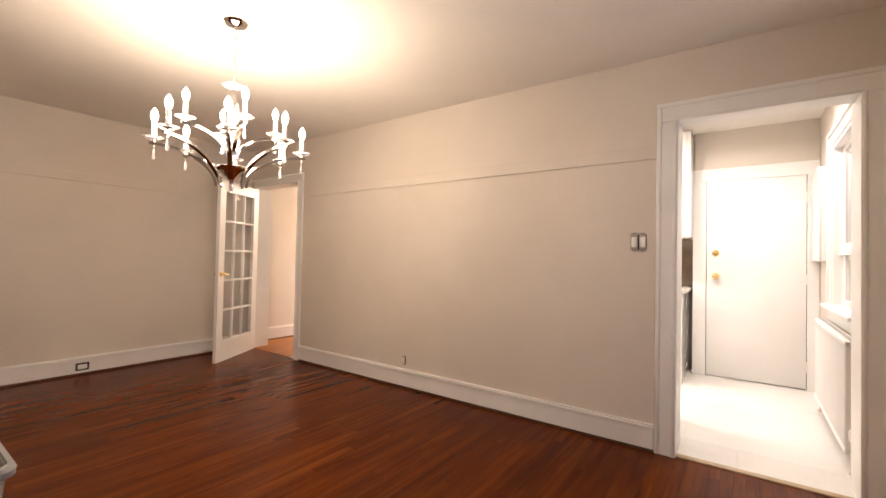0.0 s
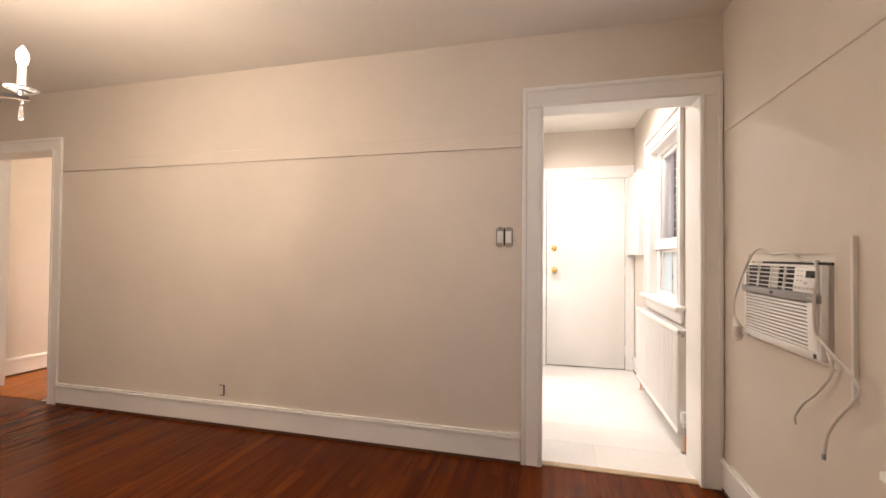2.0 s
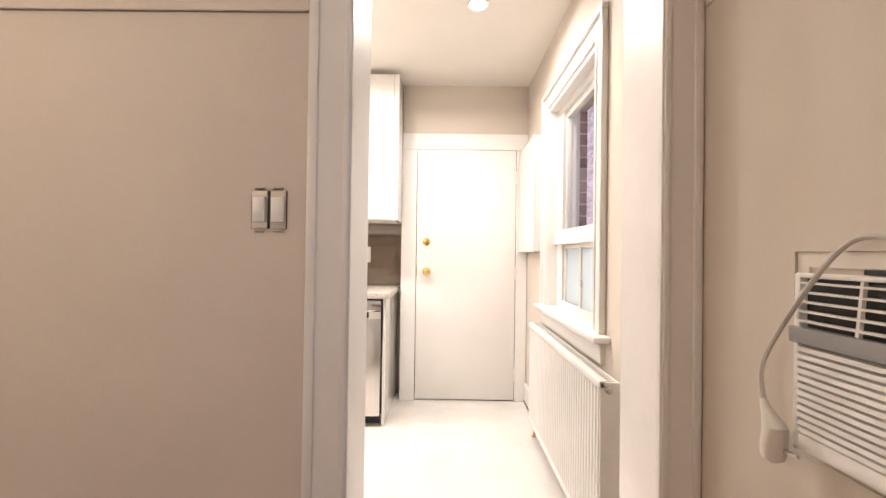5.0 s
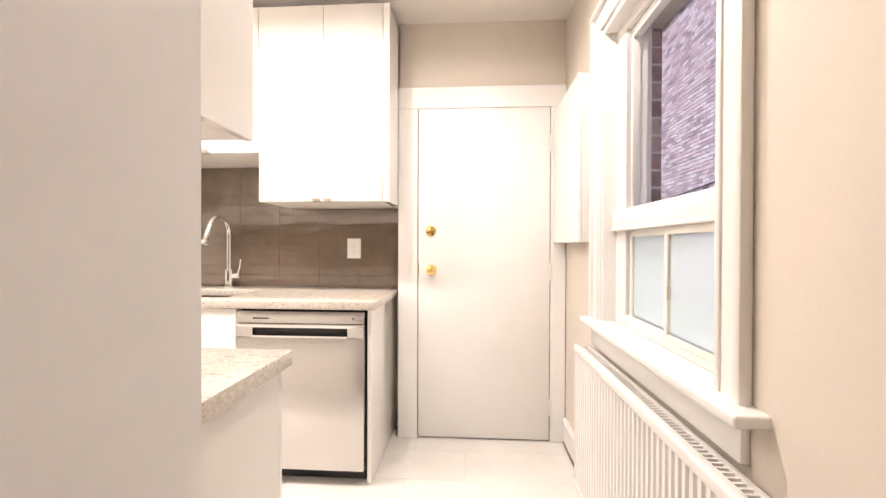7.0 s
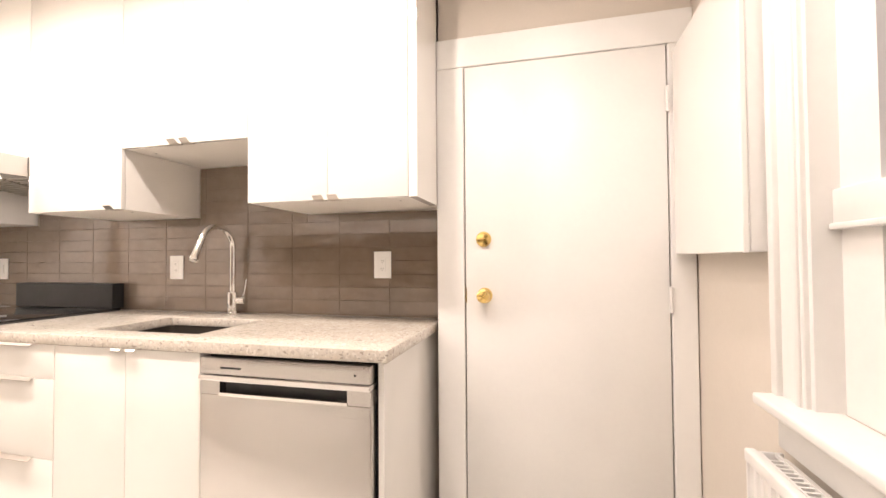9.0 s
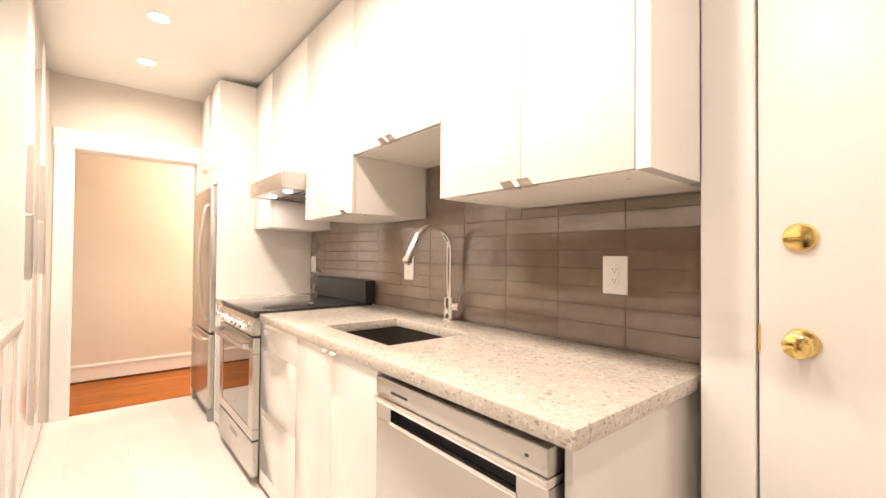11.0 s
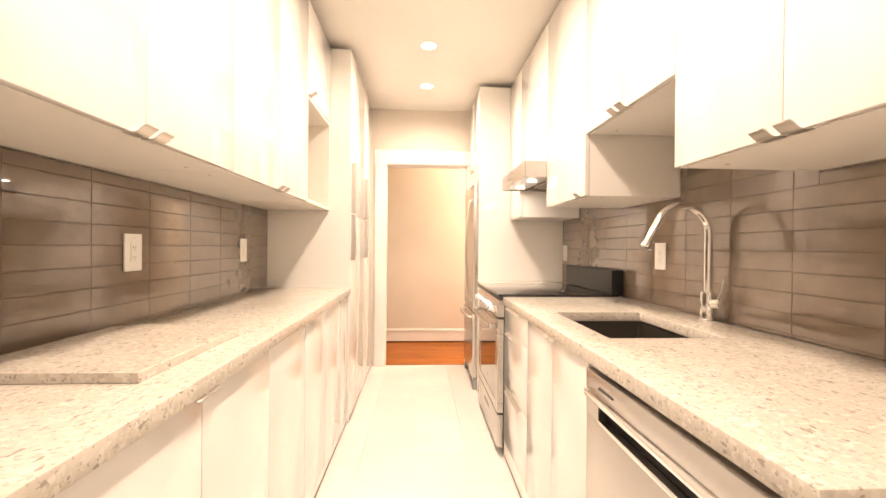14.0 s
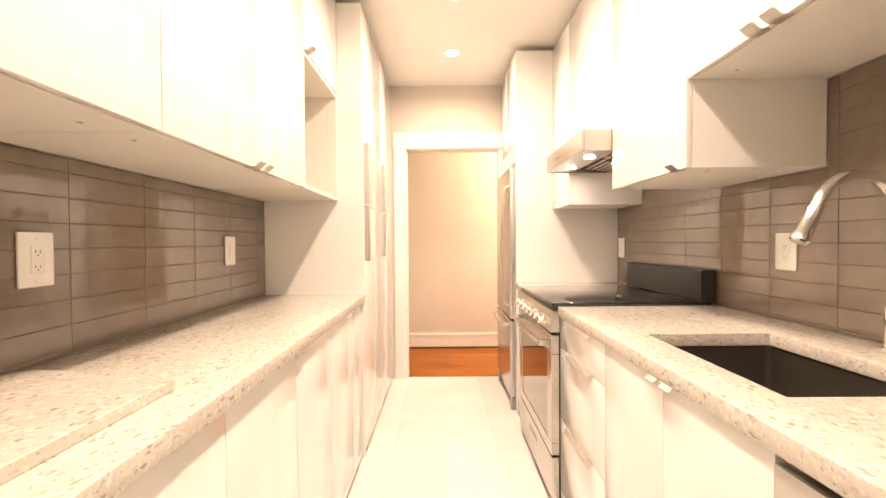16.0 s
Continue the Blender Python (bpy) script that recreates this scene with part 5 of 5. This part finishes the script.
# ---------------------------------------------------------------- chandelier
chx, chy = CHAND
ch = thing("chandelier", (chx, chy, 1.56), "two-tier chrome chandelier with candle bulbs and crystal drops", "chandelier")
part("canopy", lathe(bmesh.new(), [(0.0, -0.001), (0.062, -0.001), (0.064, -0.010), (0.055, -0.022), (0.03, -0.030), (0.010, -0.034), (0.0, -0.034)], (chx, chy, DC + 0.05), n=32), chrome, ch, "domed chrome ceiling canopy")
z, k = DC + 0.02, 0
while z > 2.175:
    bm = bmesh.new()
    ring = []
    for q in range(13):
        a = 2 * math.pi * q / 12
        u, w = 0.0085 * math.cos(a), 0.019 * math.sin(a)
        ring.append((chx + (u if k % 2 else 0), chy + (0 if k % 2 else u), z - 0.02 + w))
    tube(bm, ring, 0.0027, 6)
    part("chain_link", bm, chrome, ch)
    z -= 0.0335
    k += 1
part("hanging_wire", tube(bmesh.new(), [(chx + 0.004, chy, DC + 0.02), (chx - 0.004, chy, 2.35), (chx, chy, 2.15)], 0.0022, 6), cord_white, ch)
part("column", lathe(bmesh.new(), [(0.0, 2.175), (0.008, 2.17), (0.012, 2.15), (0.022, 2.14), (0.012, 2.128), (0.011, 2.05), (0.019, 2.03), (0.022, 1.97), (0.013, 1.93), (0.012, 1.84), (0.026, 1.82), (0.030, 1.79), (0.014, 1.76), (0.013, 1.70), (0.03, 1.69), (0.0, 1.688)], (chx, chy, 0), n=24), chrome, ch)
part("top_dish", lathe(bmesh.new(), [(0.012, 2.13), (0.045, 2.138), (0.062, 2.15), (0.063, 2.153), (0.045, 2.143), (0.012, 2.136)], (chx, chy, 0), n=28), crystal, ch, "clear glass dish")
part("glass_column", lathe(bmesh.new(), [(0.023, 1.95), (0.03, 1.955), (0.034, 2.0), (0.028, 2.05), (0.021, 2.052)], (chx, chy, 0), n=20), crystal, ch)
hub = part("hub", lathe(bmesh.new(), [(0.0, 1.700), (0.09, 1.700), (0.098, 1.694), (0.094, 1.684), (0.05, 1.662), (0.022, 1.635), (0.010, 1.615), (0.0, 1.612)], (chx, chy, 0), n=36), chrome, ch, "chrome hub plate")
part("finial", lathe(bmesh.new(), [(0.0, 1.613), (0.008, 1.61), (0.014, 1.595), (0.009, 1.575), (0.004, 1.56), (0.0, 1.556)], (chx, chy, 0), n=16), crystal, hub, "crystal finial")


def arm(an, r0, z0, r1, z1, tail):
    """A flat curved arm that rises steeply and levels out at the tip."""
    c, s = math.cos(an), math.sin(an)
    rings = []
    n = 18
    for q in range(n + 1):
        u = q / n
        ph = u * math.pi / 2
        r = r0 + (r1 - r0) * (1 - math.cos(ph)) ** 0.92
        z = z0 - tail + (z1 - z0 + tail) * math.sin(ph)
        w = 0.0115 * min(1.0, 0.25 + 4 * u) * (1.0 if u < 0.8 else 1.0 - 0.35 * (u - 0.8) / 0.2)
        h = 0.0065
        tr, tz = math.sin(ph), math.cos(ph)
        nr, nz = -tz, tr
        ring = []
        for aa, bb in ((-1, -1), (1, -1), (1, 1), (-1, 1)):
            rr, zz = r + nr * h * bb, z + nz * h * bb
            ring.append((chx + c * rr - s * w * aa, chy + s * rr + c * w * aa, zz))
        rings.append(ring)
    return loft(bmesh.new(), rings)


def candle(an, r, z):
    x, y = chx + r * math.cos(an), chy + r * math.sin(an)
    d = part("dish", lathe(bmesh.new(), [(0.006, 0.0), (0.03, 0.003), (0.047, 0.012), (0.048, 0.0145), (0.03, 0.008), (0.006, 0.006)], (x, y, z + 0.012), n=24), crystal, ch, "clear glass candle dish")
    part("dish_cup", lathe(bmesh.new(), [(0.0, -0.008), (0.007, -0.006), (0.008, 0.012), (0.016, 0.02), (0.017, 0.03), (0.0, 0.031)], (x, y, z), n=16), chrome, d)
    part("candle_sleeve", lathe(bmesh.new(), [(0.0, 0.03), (0.0115, 0.03), (0.0115, 0.10), (0.009, 0.104), (0.0, 0.104)], (x, y, z), n=16), plastic_white, ch)
    part("bulb", lathe(bmesh.new(), [(0.0, 0.105), (0.008, 0.106), (0.014, 0.118), (0.018, 0.138), (0.0155, 0.155), (0.007, 0.172), (0.0, 0.182)], (x, y, z), n=16), bulb_glow, ch, "lit candle bulb")
    dp = part("crystal_drop", lathe(bmesh.new(), [(0.0, -0.034), (0.004, -0.036), (0.009, -0.082), (0.0075, -0.088), (0.0, -0.089)], (x, y, z), n=8), crystal, ch, "long faceted crystal drop")
    part("drop_bead", lathe(bmesh.new(), [(0.0, -0.012), (0.006, -0.018), (0.006, -0.024), (0.0, -0.032)], (x, y, z), n=8), crystal, dp)


for q in range(8):
    an = radians(14 + 45 * q)
    part("arm", arm(an, 0.075, 1.665, 0.385, 1.787, 0.075), dark_chrome, ch, "flat curved chrome arm")
    candle(an, 0.365, 1.793)
for q in range(4):
    an = radians(76 + 90 * q)
    part("upper_arm", arm(an, 0.022, 1.79, 0.245, 1.897, 0.04), dark_chrome, ch, "flat curved chrome arm")
    candle(an, 0.228, 1.903)
ch.location.z -= 0.05

# ---------------------------------------------------------------- storage bin
sb = thing("storage_bin", (-2.425, -0.02, 0), "translucent plastic storage bin on the wooden floor", "storage bin")
bm = bmesh.new()


def rrect(x0, x1, y0, y1, r, z):
    out = []
    for cx, cy, st in ((x1 - r, y1 - r, 0), (x0 + r, y1 - r, 90), (x0 + r, y0 + r, 180), (x1 - r, y0 + r, 270)):
        out += [(cx + r * math.cos(radians(st + 22.5 * q)), cy + r * math.sin(radians(st + 22.5 * q)), z) for q in range(5)]
    return out


BX = (-2.69, -2.16, -0.20, 0.155)
loft(bm, [rrect(BX[0] + i, BX[1] - i, BX[2] + i, BX[3] - i, 0.05, z) for i, z in ((0.045, 0.001), (0.035, 0.004), (0.004, 0.37), (0.009, 0.37), (0.04, 0.007), (0.05, 0.006))], True, True)
part("tub", bm, bin_plastic, sb)
bm = bmesh.new()
loft(bm, [rrect(BX[0] + i, BX[1] - i, BX[2] + i, BX[3] - i, 0.055, z) for i, z in ((0.0035, 0.352), (-0.016, 0.352), (-0.018, 0.376), (-0.012, 0.388), (0.004, 0.388), (0.0035, 0.352))], True, False)
part("rim", bm, plastic_grey, sb, "grey-green rolled rim")

# ---------------------------------------------------------------- outside
structure("ground", box(-60, 60, -60, 60, -0.6, -0.4), asphalt, "dark paved ground outside", "ground")
NX = 4.30                                      # face of the neighbour's brick wall
nb = thing("neighbour_house", (NX + 0.15, 6, -0.4), "red-brown brick house wall close outside the window", "house")
nw = part("wall", box(NX, 9.0, -6, 18, -0.4, 6.2), mortar, nb, "mortar of the brick wall")
part("roof", prism(bmesh.new(), [(NX - 0.25, 6.2), (9.3, 6.2), (6.6, 8.2)], "y", -6.3, 18.3), roof_felt, nb)
nwin = part("window", box(NX - 0.025, NX + 0.04, 6.9, 8.10, 3.72, 5.0), trim_paint, nb)
part("window_pane", box(NX - 0.032, NX - 0.024, 6.97, 8.03, 3.79, 4.93), black_glass, nwin)
part("window_sill", box(NX - 0.08, NX + 0.04, 6.82, 8.18, 3.62, 3.718), mortar, nwin)
wire = thing("outdoor_cable", (NX - 0.04, 9, 2.3), "dark cable clipped along the brick wall", "cable")
part("cable", tube(bmesh.new(), smooth_path([(NX - 0.045, 13.5, 2.22), (NX - 0.05, 11.5, 2.25), (NX - 0.045, 10, 2.34), (NX - 0.05, 8.5, 2.36), (NX - 0.045, 6.5, 2.46)]), 0.014, 6), plastic_black, wire)
part("cable", tube(bmesh.new(), smooth_path([(NX - 0.045, 13.5, 2.20), (NX - 0.05, 11.5, 2.19), (NX - 0.045, 10, 2.20), (NX - 0.05, 8.5, 2.22), (NX - 0.045, 6.5, 2.20)]), 0.011, 6), plastic_grey, wire)

# ---------------------------------------------------------------- pieces of walls and floors, last


def shared_piece(name, me, parent, at):
    ob = bpy.data.objects.new(name, me)
    scene.collection.objects.link(ob)
    ob.location = Vector(at) - Vector(ORIGIN[parent.name])
    ob.parent = parent
    return ob


MESHES = {}


def piece(name, parent, material, x0, x1, y0, y1, z0, z1, bev):
    """A block that shares its mesh with all blocks of its size."""
    key = (name, round(x1 - x0, 4), round(y1 - y0, 4), round(z1 - z0, 4))
    if key not in MESHES:
        bm = box(-(x1 - x0) / 2, (x1 - x0) / 2, -(y1 - y0) / 2, (y1 - y0) / 2, -(z1 - z0) / 2, (z1 - z0) / 2, bev, 1)
        MESHES[key] = mesh_of(name, bm, material, (0, 0, 0))
    return shared_piece(name, MESHES[key], parent, ((x0 + x1) / 2, (y0 + y1) / 2, (z0 + z1) / 2))


# backsplashes: stacked glazed tiles
THT, ROW0 = 0.0666, 1.061


def splash(name, x0, x1, face, out, start, tops, TW):
    """tops: list of (x0, x1, top) steps of the upper edge."""
    bm = bmesh.new()
    for a, b, top in tops:
        bx(bm, a, b, face, face + out * 0.0066, CT + 0.001, top)
    ob = structure(name, bm, grout, "taupe glazed tile backsplash in a stacked bond", "backsplash")
    col = start
    while col > x0:
        a, b = max(col - TW, x0), min(col, x1)
        if b - a > 0.012:
            for r in range(-3, 10):
                lo, hi = max(ROW0 + r * THT, CT + 0.002), ROW0 + (r + 1) * THT
                low = min(t_[2] for t_ in tops)
                for p, q, top in ([(x0, x1, low)] if hi <= low + 0.02 else tops):
                    s, e, h = max(a, p), min(b, q), min(hi, top)
                    if e - s > 0.012 and h - lo > 0.008 and not (hi <= CT + 0.01):
                        y0, y1 = sorted((face + out * 0.0068, face + out * 0.0081))
                        piece("tile", ob, tile_glaze, s + 0.001, e - 0.001, y0, y1, lo + 0.001, h - 0.001, 0.0008)
        col -= TW
    return ob


splash("backsplash_north", -3.478, -0.466, KN, -1, -0.48 + 0.272, [(-3.478, -3.10, 1.424), (-3.10, -2.455, 1.60), (-2.455, -1.874, UZ - 0.001), (-1.874, -1.206, 1.711), (-1.206, -0.466, UZ - 0.003)], 0.2715)
splash("backsplash_south", -2.885, -0.485, KS, 1, -0.2425, [(-2.885, -0.485, UZ - 0.003)], 0.2825)

# kitchen floor tiles
y, r = 2.778, 0
while y < KN:
    x = KE - (0.3 if r % 2 else 0.0)
    x0s = KE
    while x0s > KW - 0.04:
        a = max(x - 0.6, KW - 0.04)
        piece("floor_tile", fk, floor_pale, a + 0.0005, x0s - 0.0005, y + 0.0005, min(y + 0.3, KN) - 0.0005, -0.006, 0.0, 0.0005)
        x0s, x = a, a
    y += 0.3
    r += 1


def plank_floor(parent, x0, x1, y0, y1, name, mat_piece, mat_stuff, near, label):
    rng = random.Random(7)
    bm = bmesh.new()
    count, w, x = 0, 0.057, x0
    while x < x1 - 0.002:
        xe = min(x + w, x1)
        y = y0 - rng.random() * 1.1
        while y < y1:
            ln = rng.choice((0.6, 0.85, 1.1, 1.4))
            a, b = max(y, y0), min(y + ln, y1)
            y += ln
            if b - a < 0.02:
                continue
            lift = rng.choice((0.0, 0.0001, 0.0002))
            if mat_stuff is None or (near(x, (a + b) / 2) and count < 300):
                piece(name, parent, mat_piece, x + 0.0002, xe - 0.0002, round(a, 3) + 0.0002, round(b, 3) - 0.0002, -0.012, lift - 0.0006, 0.0005)
                count += 1
            else:
                bx(bm, x + 0.0002, xe - 0.0002, a + 0.0002, b - 0.0002, -0.012, lift - 0.0006)
        x = xe
    if mat_stuff:
        ob = part(name + "_rest", bm, mat_stuff, parent, label)
        ob["kind"] = "stuff"
    else:
        bm.free()


plank_floor(fd, DW - 0.018, DE + 0.018, DS - 0.018, 2.738, "floor_strip", oak_piece, oak_stuff, lambda x, y: y > 1.0 and x > -4.3, "red-brown oak floor strips")
plank_floor(fh, HW - 0.018, KW - 0.052, 2.75, 6.0, "hall_strip", hall_oak_lit, None, None, "")

# bricks of the neighbour's wall
rng = random.Random(3)
verts_bm = bmesh.new()
count, row, z = 0, 0, -0.39
while z < 6.1:
    y = -5.9 - (0.1125 if row % 2 else 0)
    while y < 17.75:
        if not (6.65 < y < 8.18 and 3.55 < z < 5.0):
            j = rng.choice((0.0, 0.002, 0.004))
            if count < 300 and 2.2 < z < 3.7 and 7.6 < y < 10.4:
                piece("brick", nw, brick_piece, NX - 0.012 - j, NX + 0.002, y, y + 0.215, z, z + 0.063, 0.002)
                count += 1
            else:
                bx(verts_bm, NX - 0.012 - j, NX + 0.002, y, y + 0.215, z, z + 0.063)
        y += 0.225
    z += 0.075
    row += 1
ob = part("bricks_rest", verts_bm, brick_stuff, nw)
ob["kind"] = "stuff"
